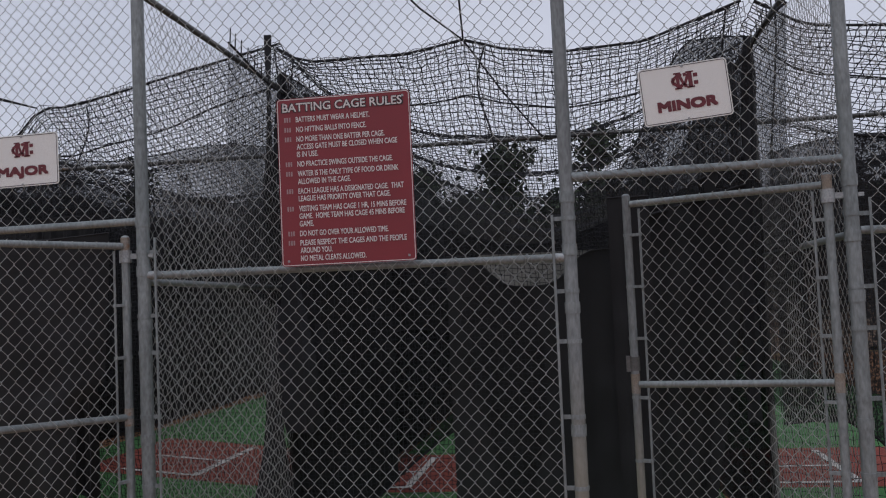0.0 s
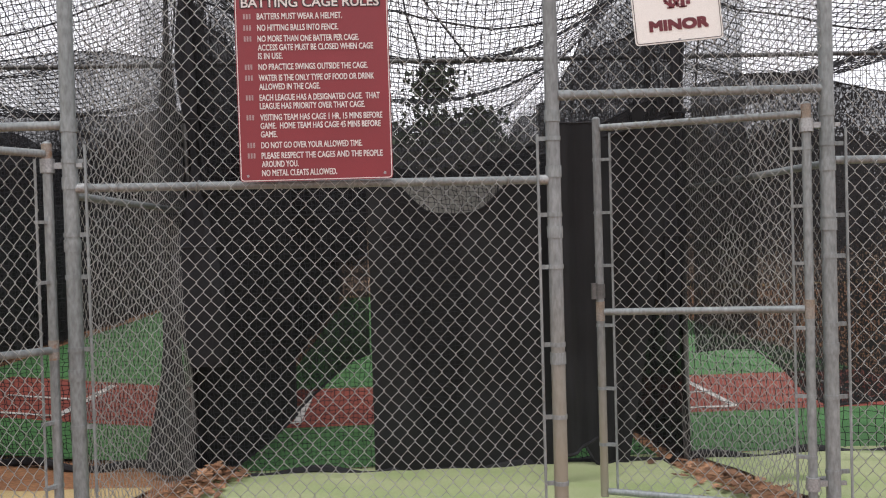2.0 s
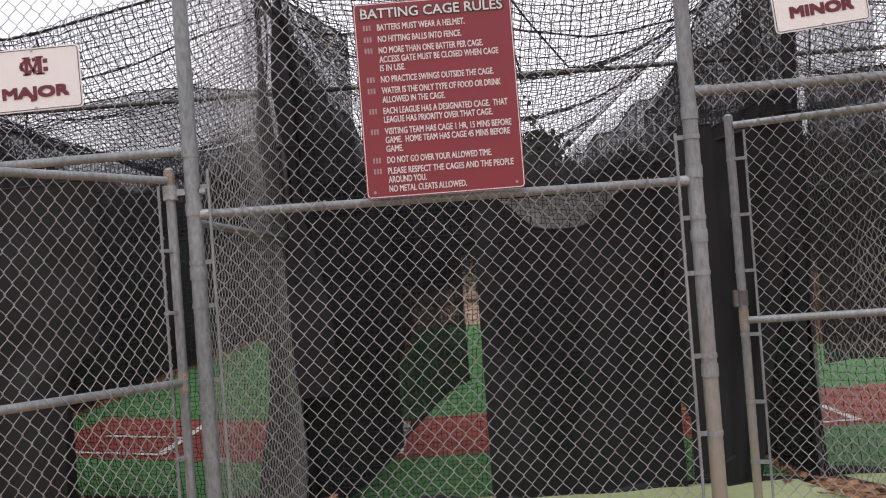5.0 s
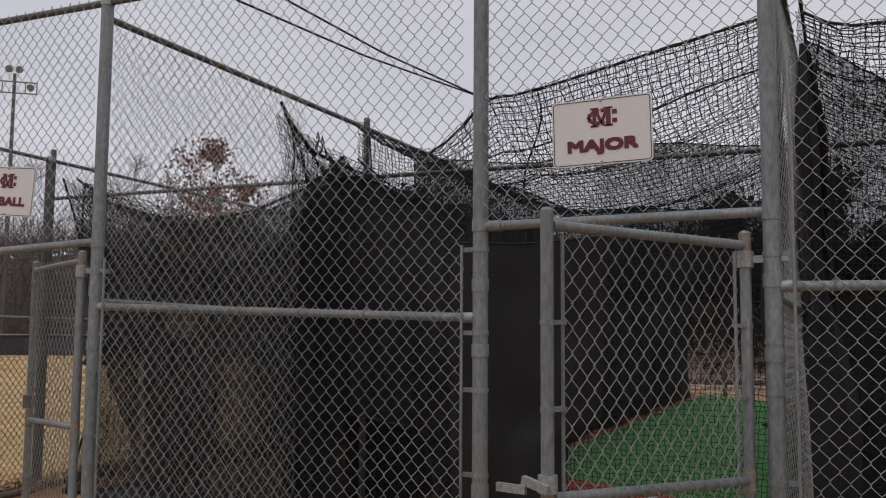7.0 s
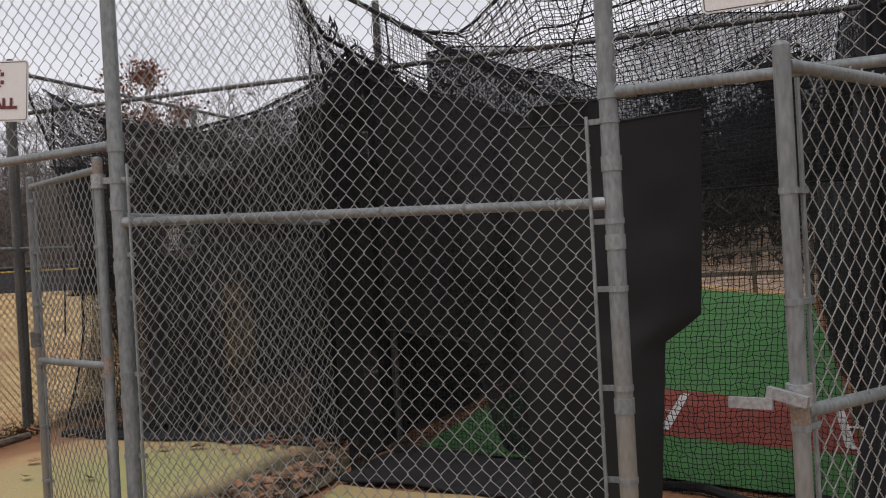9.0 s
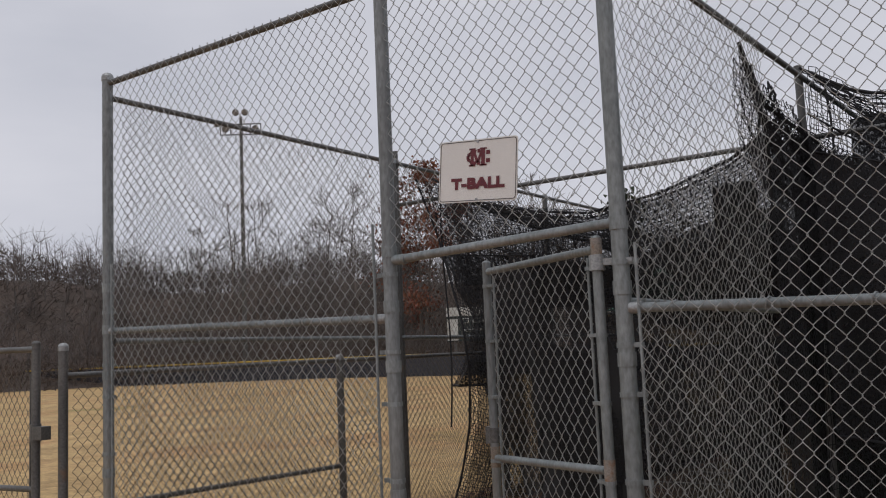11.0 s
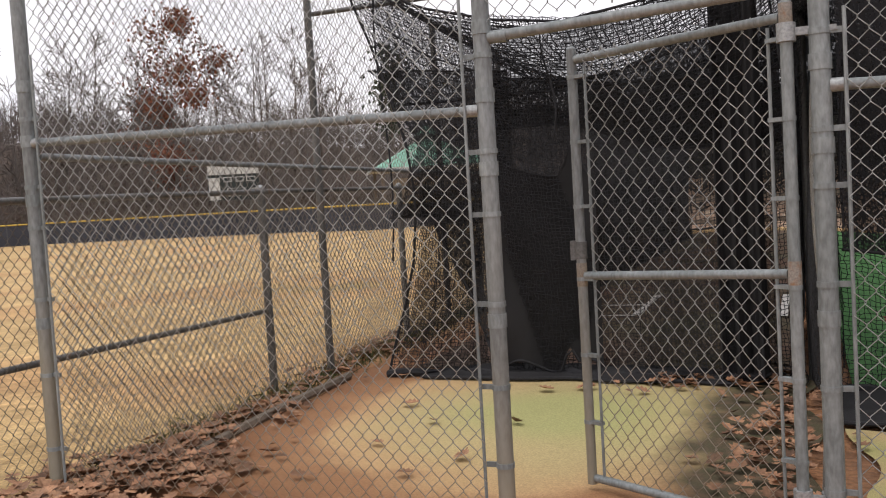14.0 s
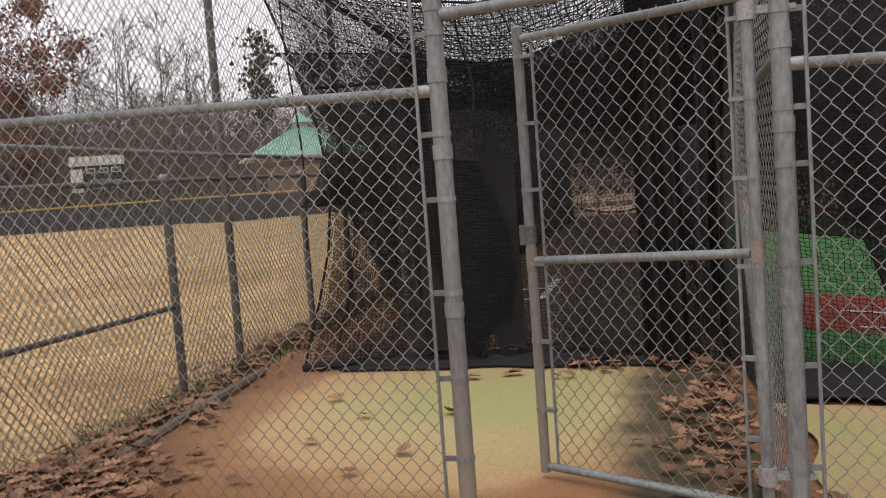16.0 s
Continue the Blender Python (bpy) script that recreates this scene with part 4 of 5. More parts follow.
def cloth(x0, x1, y, top, bottom, label, folds=7.0, depth=0.05, lean=0.0, seed=0, nu=48, nv=30, material=CLOTH, name="black_curtain", edge=None, back=0.0):
    """A hanging black curtain; top and bottom give the height at u, from 0 to 1 across."""
    def at(u, v):
        zb, zt = bottom(u), top(u)
        z = zb + (zt - zb) * v
        x = x0 + (x1 - x0) * u
        if edge:
            x += edge(u, v)
        w = math.sin(u * folds * 3 + seed + v * 0.8) * 0.6 + math.sin(u * folds * 7.3 + seed * 2) * 0.25 + math.sin(v * 5 + u * 3 + seed) * 0.3
        return (x, y + depth * w * (1.15 - 0.6 * v) + lean * (1 - v) + back * u + 0.02 * noise.noise((x * 4, z * 4, seed)), z)
    t = thing(name, label, "curtain", "black cage curtains")
    Geo().grid(at, nu, nv).make("panel", material, t)
    Geo().tube([at(k / 16, 1.0) for k in range(17)], 0.007, 6).make("top_rope", ROPE, t)
    Geo().tube([at(k / 16, 0.0) for k in range(17)], 0.012, 6).make("hem", ROPE, t)
    for k in range(5):
        p = Vector(at((k + 0.5) / 5, 1.0))
        Geo().tube([p, p + Vector((0.01, 0, 0.07))], 0.005, 5).make("tie", ROPE, t)
    return t


def flat(h):
    return lambda u: h


def down(x, y):
    return ground_z(x, y) + 0.03


def bunch(x, y, z0, z1, r, label, seed, lean=(0.0, 0.0), material=NET):
    """Net gathered and tied into an upright, folded roll, uneven along its height."""
    pts, n, m = [], 22, 16
    for j in range(n + 1):
        t = j / n
        z = z0 + (z1 - z0) * t
        rr = r * (0.75 + 0.45 * noise.noise((seed, t * 3.0, 0)) + 0.25 * math.sin(t * 11 + seed)) * (1.25 - 0.95 * t)
        for k in range(m):
            a = 2 * math.pi * k / m
            q = rr * (1 + 0.35 * math.sin(a * 4 + seed + t * 2))
            pts.append((x + lean[0] * t + q * math.cos(a), y + lean[1] * t + q * 0.8 * math.sin(a), z))
    faces = [(j * m + k, j * m + (k + 1) % m, (j + 1) * m + (k + 1) % m, (j + 1) * m + k) for j in range(n) for k in range(m)]
    t = thing("bunched_net", label, "net", "bunched nets")
    Geo().add(pts, faces).make("roll", material, t)
    for s in (0.3, 0.62, 0.9):
        z, rr = z0 + (z1 - z0) * s, r * (1.25 - 0.95 * s)
        ring = [(x + lean[0] * s + rr * math.cos(q * 0.63), y + lean[1] * s + rr * math.sin(q * 0.63), z) for q in range(11)]
        Geo().tube(ring, 0.008, 5).make("tie", ROPE, t)
    return t


def side_screen(x, y0, y1, top, label, seed, material, x1=None, front=0.0, foot=0.02):
    """A dark screen along a partition; its top edge sags between ties."""
    def at(u, v):
        y = y0 + (y1 - y0) * u ** 1.3
        xx = x + ((x1 or x) - x) * u + 0.05 * math.sin(y * 2.3 + seed) * (1 - v) + 0.03 * math.sin(v * 6 + y)
        zg = ground_z(xx, y) + foot
        zt = top - 0.14 * math.sin(y * 1.1 + seed) ** 2 + front * math.exp(-(y - y0) * 1.6)
        return (xx, y, zg + (zt - zg) * v)
    t = thing("side_screen", label, "screen", "side screens")
    Geo().grid(at, 70 if y1 > 5 else 14, 16).make("panel", material, t)
    Geo().tube([at(k / 30, 1.0) for k in range(31)], 0.009, 6).make("top_rope", ROPE, t)
    for k in range(9):
        p = Vector(at((k + 0.5) / 9, 1.0))
        Geo().tube([p, p + Vector((0, 0.02, 0.12))], 0.005, 5).make("tie", ROPE, t)
    return t


# minor cage: two lapped curtains with a drawn-back corner, and one inside the gate
cloth(-2.36, -1.73, 2.4, lambda u: 1.93 + 0.07 * u, lambda u: -0.29 + 0.62 * smooth01((0.5 * u - 0.1) / 0.9), "black shade-cloth curtain drawn back aslant into the cage", folds=3.5, seed=1, back=1.2)
cloth(-1.75, -1.1, 3.56, lambda u: 2.0 + 0.08 * u, lambda u: 1.33 + 0.03 * math.sin(u * 7), "black shade-cloth valance over the drawn-back corner", folds=3.5, seed=1, back=1.2, nv=14)
cloth(-1.75, -1.1, 3.6, lambda u: 1.36, lambda u: -0.29 + 0.62 * smooth01((0.5 + 0.5 * u - 0.1) / 0.9), "sparse black net aslant below the valance", folds=3.5, seed=1, back=1.2, material=SHADE_THIN)
cloth(-1.02, 0.42, 2.42, lambda u: 1.97 - 0.27 * math.exp(-((u - 0.46) / 0.25) ** 4), lambda u: -0.29, "black shade-cloth curtain hanging to the turf", seed=2, folds=5)
cloth(0.26, 0.54, 1.5, lambda u: 2.28, lambda u: 0.0 + 0.12 * u, "black vinyl curtain hanging inside the gate", seed=3, folds=2, depth=0.06)
cloth(0.35, 1.4, 2.3, lambda u: 2.15 + 0.5 * u, lambda u: 0.42 - 0.68 * smooth01(u * 1.6), "black shade-cloth curtain gathered behind the gate", seed=4, folds=4, depth=0.06, edge=lambda u, v: -0.46 * u * (1 - v) ** 1.2)
bunch(1.3, 2.3, 0.6, 3.55, 0.10, "black net gathered and tied at the partition", 4.3, (0.12, 0))
bunch(-2.25, 2.35, 0.6, 3.6, 0.16, "black net gathered and tied at the partition post", 5.2, (-0.12, 0.1))
cloth(-2.36, 1.35, 3.6, lambda u: 2.25 + 0.15 * math.sin(u * 9), lambda u: 1.75, "thin black shade net slung across the cage", seed=12, material=SHADE_THIN, depth=0.03)
cloth(1.55, 5.1, 2.45, lambda u: 2.65 + 0.1 * math.sin(u * 9), lambda u: 0.55 - 0.45 * smooth01((u - 0.12) / 0.2) + 0.03 * math.sin(u * 17), "black shade-cloth curtain of the neighbouring cage", seed=14, material=SHADE)
side_screen(1.42, 2.3, 21, 2.45, "black shade screen along the cage partition", 1, SHADE)
side_screen(-2.40, 2.4, 21, 2.45, "black shade screen along the cage partition", 2, SHADE)

side_screen(1.38, 2.35, 12, 3.45, "sparse black net screen above the partition", 7, SHADE_THIN)
side_screen(-2.36, 2.45, 12, 3.45, "sparse black net screen above the partition", 8, SHADE_THIN)
side_screen(-2.52, 2.75, 14, 3.45, "sparse black net screen above the partition", 9, SHADE_THIN)
cloth(-0.85, 0.25, 3.3, lambda u: 2.02, lambda u: 1.35, "pale grey tarp slung behind the curtain", seed=21, material=TARP, depth=0.04)

side_screen(1.38, 0.9, 2.4, 3.45, "sparse black net hung over the partition", 17, SHADE_SPARSE, foot=1.0)
side_screen(-2.37, 1.2, 2.45, 3.55, "sparse black net hung over the partition", 18, SHADE_SPARSE, foot=1.9)
cloth(0.28, 1.4, 2.26, lambda u: 2.5 + 1.05 * smooth01(u * 1.5), lambda u: 2.12 + 0.3 * u, "thin black net doubled over at the corner", seed=24, material=SHADE_THIN, depth=0.06)
cloth(-2.36, -1.85, 2.38, lambda u: 3.6 - 0.35 * u, lambda u: 1.9, "thin black net doubled over at the corner", seed=25, material=SHADE_THIN, depth=0.06)

# major cage
cloth(-6.0, -4.5, 2.75, lambda u: 2.85 - 0.5 * u, lambda u: 0.95 - 0.22 * u - 0.78 * smooth01((u - 0.42) / 0.2), "black shade-cloth curtain with a raised hem", seed=6, material=SHADE)
cloth(-4.75, -4.2, 2.6, lambda u: 2.5, lambda u: -0.15 + 0.25 * math.sin(u * 3), "black shade-cloth curtain hanging to the turf", seed=17)
cloth(-4.62, -3.52, 1.6, lambda u: 2.25 - 0.03 * math.sin(u * 3.1), lambda u: -0.12 + 0.1 * u, "smooth black vinyl curtain sagging beside the gate", seed=7, folds=1.6, depth=0.09, edge=lambda u, v: -u * (0.19 * smooth01((0.5 - v) / 0.07) + 0.13 * (1 - v) ** 1.3))
cloth(-6.0, -2.5, 4.4, lambda u: 3.4 - 0.1 * math.sin(u * 5) ** 2, lambda u: 2.4, "sparse black net sagging across the cage", seed=34, material=SHADE_SPARSE, depth=0.04)
bunch(-2.6, 2.6, -0.25, 4.0, 0.13, "black net gathered and tied at the partition post", 8.1, (0.05, 0.05))
cloth(-6.0, -2.5, 3.9, lambda u: 2.72 + 0.55 * (1 - smooth01(u / 0.55)) + 0.03 * math.sin(u * 23), lambda u: 1.9, "thin black shade net slung across the cage", seed=13, material=SHADE_THIN, depth=0.03)
side_screen(-6.16, 2.2, 21, 3.12, "dense black shade screen along the cage partition", 3, SHADE, front=-0.35)


def loose_corner():
    """The torn front corner of the net over the partition: a peak of slack twine tied up to a point, with its edge rope and a loose end."""
    n = thing("torn_net", "torn corner of black twine net tied up to a point", "net")

    def sheet_at(k):
        def at(u, v):
            y = (2.28 + 3.4 * u) * (1 - v) + (1.87 + 3.6 * u) * v + 0.04 * np.sin(v * 9 + k)
            z = 2.55 * (1 - v) + (3.4 - 0.36 * (1 - np.exp(-5 * u)) - 0.08 * np.sin(u * 14 + k) ** 2) * v
            return -6.13 - 0.05 * k + 0.05 * np.sin(u * 16 + v * 5 + k), y, z
        return at

    for k in range(3):
        twine_net("net_layer", sheet_at(k), 84, 24, 0.0028, n, seed=60 + k, jitter=0.009)
    Geo().tube([(-6.15, 1.84, 3.42), (-6.16, 1.96, 3.3), (-6.14, 2.12, 3.1), (-6.15, 2.24, 2.84), (-6.16, 2.3, 2.5)], 0.012, 6).make("edge_rope", ROPE, n)
    Geo().tube([(-6.12, 1.95, 3.3), (-6.1, 1.97, 3.0), (-6.13, 1.99, 2.8), (-6.11, 2.0, 2.52)], 0.008, 6).make("loose_end", ROPE, n)
    Geo().tube([(-6.15, 1.84, 3.42), (-6.15, 2.0, 3.28), (-6.16, 2.3, 3.12), (-6.15, 2.8, 3.08), (-6.16, 3.6, 3.06)], 0.014, 6).make("top_rope", ROPE, n)
    for y, z in ((2.35, 3.14), (2.42, 3.12)):
        Geo().tube([(-6.15, y, z), (-6.13, y + 0.03, z + 0.09), (-6.16, y + 0.05, z + 0.16), (-6.15, y + 0.02, z + 0.1)], 0.009, 6).make("knot", ROPE, n)


loose_corner()



def pooled_net(x0, x1, y0, y1, label, seed):
    """Loose net lying in folds on the ground before a curtain's foot."""
    def at(u, v):
        x = x0 + (x1 - x0) * u
        y = y0 + (y1 - y0) * v + 0.12 * noise.noise((x * 1.7, seed, 0))
        e = min(u, 1 - u, v) * 5
        return (x, y, ground_z(x, y) + 0.03 + (0.07 * abs(noise.noise((x * 3.1, y * 4.3, seed))) + 0.05 * v) * min(1.0, e))
    t = thing("pooled_net", label, "net", "pooled nets")
    Geo().grid(at, 60, 18).make("sheet", CLOTH, t)
    Geo().tube([at(k / 30, 0.0) for k in range(31)], 0.014, 6).make("hem", ROPE, t)
    return t


pooled_net(-6.1, -4.3, 2.0, 2.8, "loose black net lying in folds on the ground", 3.0)
pooled_net(-9.1, -6.6, 2.9, 3.2, "loose black net lying along the foot of the cage", 5.0)

# tee cage
cloth(-9.42, -8.3, 3.08, lambda u: 2.5 - 0.12 * u, lambda u: 1.3 - 1.2 * smooth01((u - 0.3) / 0.6), "dense black net hanging slack from its rope", seed=9, folds=6, depth=0.08, edge=lambda u, v: (1 - u) * (float(waist(3.05 * v)) - 0.1 + 0.02 * math.sin(v * 16)), material=SHADE_THIN)
cloth(-8.56, -7.66, 3.06, lambda u: 1.78 - 0.22 * u + 0.16 * math.exp(-(u / 0.08) ** 2) + 0.25 * math.exp(-((u - 0.82) / 0.07) ** 2) - 0.1 * math.sin(u * 3.1), lambda u: 0.10 + 0.05 * math.sin(u * 9) + 0.16 * math.exp(-((u - 0.66) / 0.06) ** 2), "black vinyl curtain panel hanging in the cage", seed=10, folds=2, depth=0.05, edge=lambda u, v: 0.14 * (1 - u) * (1 - v))
cloth(-8.7, -6.35, 3.18, lambda u: 2.3 + 0.28 * smooth01((u - 0.45) / 0.5) + 0.03 * math.sin(u * 11), lambda u: 1.95 - 0.25 * smooth01((u - 0.3) / 0.4), "black shade net slung across the cage", seed=19, folds=6, depth=0.05, material=SHADE)
cloth(-6.80, -6.48, 3.0, lambda u: 2.75, lambda u: 0.06, "black net gathered beside the partition", seed=11, folds=5, depth=0.07)
cloth(-9.42, -8.6, 3.1, lambda u: 1.5, lambda u: 0.05, "sparse black net hanging slack to the ground", seed=29, folds=6, depth=0.06, edge=lambda u, v: (1 - u) * (float(waist(1.5 * v)) - 0.1), material=SHADE_SPARSE)
cloth(-9.5, -6.3, 3.13, lambda u: float(np.interp(u, *zip(*EDGES["tee"]))) - 0.02, lambda u: 2.2, "sparse black net doubled below the rope", seed=30, folds=6, depth=0.05, edge=lambda u, v: 0.33 * (1 - u) ** 4 * (1 - v), material=SHADE_SPARSE)
cloth(-7.75, -6.4, 3.14, lambda u: 1.14 + 0.04 * math.sin(u * 8), lambda u: 0.05, "sparse black net across the back of the mat", seed=32, folds=5, depth=0.05, material=SHADE_SPARSE)
side_screen(-8.98, 4.6, 21, 2.45, "thin black shade screen along the tee cage", 5, SHADE_THIN)
side_screen(-9.02, 5.6, 21, 1.62, "dense black shade screen along the tee cage", 15, SHADE)
side_screen(-6.3, 3.2, 21, 2.75, "dense black shade screen along the tee cage", 6, SHADE)


# ---- turf ----
def mat_sheet(name, x0, x1, y0, y1, lift, material, label, ragged=0.0, seed=0, nu=26, nv=26, group=""):
    def at(u, v):
        x, y = x0 + (x1 - x0) * u, y0 + (y1 - y0) * v
        k = noise.noise((x * 1.3 + seed, y * 1.3, 3.0)) * ragged
        j = noise.noise((x * 1.3, y * 1.3 + seed, 7.0)) * ragged
        e = min(u, 1 - u, v, 1 - v)
        return (x + k, y + j, ground_z(x, y) + lift - (0.012 if e < 0.02 else 0) + 0.006 * noise.noise((x * 3, y * 3, seed)))
    g = Geo().grid(at, nu, nv)
    ob = g.make(name, material)
    return tagged(ob, label, "turf", group, kind="structure")


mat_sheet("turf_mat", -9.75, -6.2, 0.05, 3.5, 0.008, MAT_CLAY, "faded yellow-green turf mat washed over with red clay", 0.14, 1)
mat_sheet("turf_mat", -6.0, -2.6, 0.3, 1.95, 0.02, TURF_FADED, "faded tan and green turf mat inside the major gate", 0.12, 2)
mat_sheet("turf_mat", -2.3, 1.25, 0.12, 2.75, 0.025, TURF_GREEN_FADED, "faded pale green turf mat inside the minor gate", 0.1, 3)
mat_sheet("turf_mat", 1.6, 5.0, 0.12, 2.75, 0.025, TURF_GREEN_FADED, "faded pale green turf mat of the neighbouring cage", 0.1, 4)
for key, (x0, x1, yf) in CAGES.items():
    s = len(key)
    turf = mat_sheet("cage_turf", x0 + 0.1, x1 - 0.1, yf + 0.25, DEPTH + 0.8, 0.03, TURF if key != "tee" else CLAY_TURF, "green artificial turf on the cage floor" if key != "tee" else "worn red-brown turf on the cage floor", 0.0, s, group="cage turf")
    y0, y1 = (6.0, 8.4) if key == "tee" else (4.45, 6.7)
    red = mat_sheet("batting_mat", x0 + (0.55 if key == "major" else 0.12), x1 - 0.12, y0, y1, 0.045, RED_TURF, "red turf batting mat with white box lines", 0.0, s + 2, group="batting mats") if key != "tee" else mat_sheet("batting_mat", x0 + 0.12, x1 - 0.12, 3.7, 11.5, 0.045, CLAY_TURF, "worn red-brown turf mat with white box lines", 0.0, 9, group="batting mats")
    mid = {"minor": -1.1, "major": -3.45, "tee": -7.2, "next": 3.4}[key]
    for dx, yy0, yy1 in ((-0.75, 0.12, 1.95), (0.75, 0.12, 1.95)):
        def strip(u, v, dx=dx, yy0=yy0, yy1=yy1):
            x = mid + dx + (u - 0.5) * 0.08
            y = y0 + yy0 + (yy1 - yy0) * v
            return (x, y, ground_z(x, y) + 0.058)
        o = Geo().grid(strip, 1, 12).make("white_line", WHITE_TURF, red)
    for yy in (0.14, 1.0):
        def cross(u, v, yy=yy):
            x = mid - 1.6 + 0.85 * u
            y = y0 + yy + (v - 0.5) * 0.08
            return (x, y, ground_z(x, y) + 0.056)
        Geo().grid(cross, 8, 1).make("white_line", WHITE_TURF, red)


# ---- fallen leaves ----
def leaf_shape():
    """An oak leaf: lobed outline about its rib, slightly curled."""
    half = [(0.0, 0.0), (0.20, 0.10), (0.14, 0.2), (0.42, 0.32), (0.26, 0.45), (0.46, 0.62), (0.24, 0.7), (0.24, 0.88), (0.0, 1.0)]
    pts = half + [(-x, y) for x, y in half[-2:0:-1]]
    return np.array([(x, y - 0.5, 0.35 * abs(x) + 0.25 * (y - 0.5) ** 2) for x, y in pts])


def scatter_leaves(name, spots, label, seed, size=(0.06, 0.13)):
    """spots: (x, y, spread x, spread y, count, pile height)."""
    rng = random.Random(seed)
    base = leaf_shape()
    n = len(base)
    vs, fs = [], []
    for x0, y0, sx, sy, count, pile in spots:
        for _ in range(count):
            x, y = rng.gauss(x0, sx), rng.gauss(y0, sy)
            dens = math.exp(-((x - x0) / (sx * 1.6)) ** 2 - ((y - y0) / (sy * 1.6)) ** 2)
            z = ground_z(x, y) + 0.035 + rng.random() * pile * dens
            s = rng.uniform(*size)
            m = Euler((rng.gauss(0, 0.2), rng.gauss(0, 0.2), rng.uniform(0, 6.3))).to_matrix()
            k = len(vs)
            vs += [tuple(m @ Vector(p * s) + Vector((x, y, z))) for p in base]
            c = len(vs)
            vs.append(tuple(m @ Vector((0, 0, 0)) + Vector((x, y, z))))
            fs += [(k + i, k + (i + 1) % n, c) for i in range(n)]
    ob = raw(name, vs, fs, LEAF)
    return tagged(ob, label, "leaves", kind="stuff")


scatter_leaves("fallen_leaves", [(-9.65, 0.3, 0.25, 0.25, 380, 0.05), (-9.78, 1.2, 0.13, 0.5, 130, 0.025), (-9.95, 2.6, 0.1, 0.7, 60, 0.01), (-10.1, 4.2, 0.15, 0.8, 90, 0.03),
                                 (-9.75, -0.35, 0.35, 0.3, 260, 0.04), (-8.6, 0.4, 0.6, 0.4, 8, 0.0), (-8.0, 1.6, 0.8, 0.6, 9, 0.0), (-7.6, 2.8, 0.6, 0.15, 16, 0.0)],
               "brown dead oak leaves piled along the fence", 5)
scatter_leaves("fallen_leaves", [(-6.4, 1.3, 0.13, 0.7, 120, 0.04), (-6.4, 2.5, 0.13, 0.5, 60, 0.04), (-6.9, 2.95, 0.3, 0.08, 40, 0.03), (-6.2, 0.1, 0.2, 0.2, 40, 0.03)],
               "brown dead oak leaves drifted along the partition", 6)
scatter_leaves("fallen_leaves", [(-2.25, 1.4, 0.1, 0.6, 150, 0.07), (-2.2, 2.2, 0.12, 0.2, 110, 0.12), (1.28, 1.0, 0.1, 0.5, 170, 0.07), (0.6, 0.05, 0.4, 0.08, 80, 0.05), (-1.0, 0.4, 0.8, 0.4, 14, 0.0)],
               "brown dead oak leaves drifted along the partition", 7, (0.05, 0.1))


# weeds and moss along the foot of the side fence
rng = random.Random(21)
blades = []
for _ in range(1500):
    y = rng.uniform(0.4, 8.5)
    x = side_x(y) + rng.gauss(0.02, 0.12)
    k = rng.uniform(0.3, 1.0) * (0.6 + 0.8 * abs(noise.noise((y * 1.3, 2, 0))))
    p = Vector((x, y, ground_z(x, y) - 0.02))
    blades.append((p, p + Vector((rng.gauss(0, 0.06), rng.gauss(0, 0.06), 0.16 * k)), 0.005, 0.0015))
v, f = strokes(blades)
tagged(bulk("weeds", v, f, WEEDS), "brown and green weeds along the fence foot", "weeds")


# ---- the field and what stands behind it ----
ARC = [(-20, 53), (-31, 61), (-50, 69.5), (-77, 69.5), (-102, 58), (-116, 51), (-140, 32), (-155, 8)]
FIELD = -0.95
out = thing("outfield_fence", "low navy outfield fence with a yellow cap", "fence", kind="structure")
for a, b in zip(ARC, ARC[1:]):
    A, B = Vector((*a, FIELD)), Vector((*b, FIELD))
    steps = max(2, int((B - A).length / 5))
    for k in range(steps):
        p, q = A.lerp(B, k / steps), A.lerp(B, (k + 1) / steps)
        mid, d = (p + q) / 2, q - p
        Geo().box(mid + Vector((0, 0, 1.0)), (d.length - 0.03, 0.08, 2.06), Matrix.Rotation(math.atan2(d.y, d.x), 3, "Z")).make("windscreen_panel", PAD, out, smooth=False)
        Geo().tube([p, p + Vector((0, 0, 2.1))], 0.05, 8).make("post", STEEL_DARK, out)
        Geo().tube([p + Vector((0, 0, 2.16)), q + Vector((0, 0, 2.16))], 0.075, 8).make("cap", YELLOW, out)

sb = thing("scoreboard", "white and black scoreboard on steel posts", "scoreboard", at=pose(-59.2, 74.4, -0.4, 0, 0, 38))
Geo().box((0, 0, 4.55), (5.0, 0.35, 3.5)).make("cabinet", BOARD_D, sb, smooth=False)
for x in (-1.6, 1.6):
    Geo().box((x, 0.1, 1.4), (0.22, 0.22, 3.2)).make("leg", STEEL_DARK, sb, smooth=False)
Geo().box((0, -0.2, 5.85), (5.0, 0.06, 0.9)).make("header_panel", BOARD_W, sb, smooth=False)
Geo().box((-1.9, -0.2, 4.0), (1.1, 0.06, 2.2)).make("side_panel", BOARD_W, sb, smooth=False)
for x, z, w, h in ((-0.6, 4.9, 0.8, 0.5), (0.6, 4.9, 0.8, 0.5), (1.7, 4.9, 0.9, 0.5), (0.2, 3.9, 1.8, 0.25), (1.8, 3.7, 0.7, 0.5), (0.0, 3.3, 1.2, 0.2)):
    Geo().box((x, -0.2, z), (w, 0.06, h)).make("number_frame", BOARD_W, sb, smooth=False)
    Geo().box((x, -0.235, z), (w * 0.8, 0.03, h * 0.66)).make("digit_window", BOARD_D, sb, smooth=False)

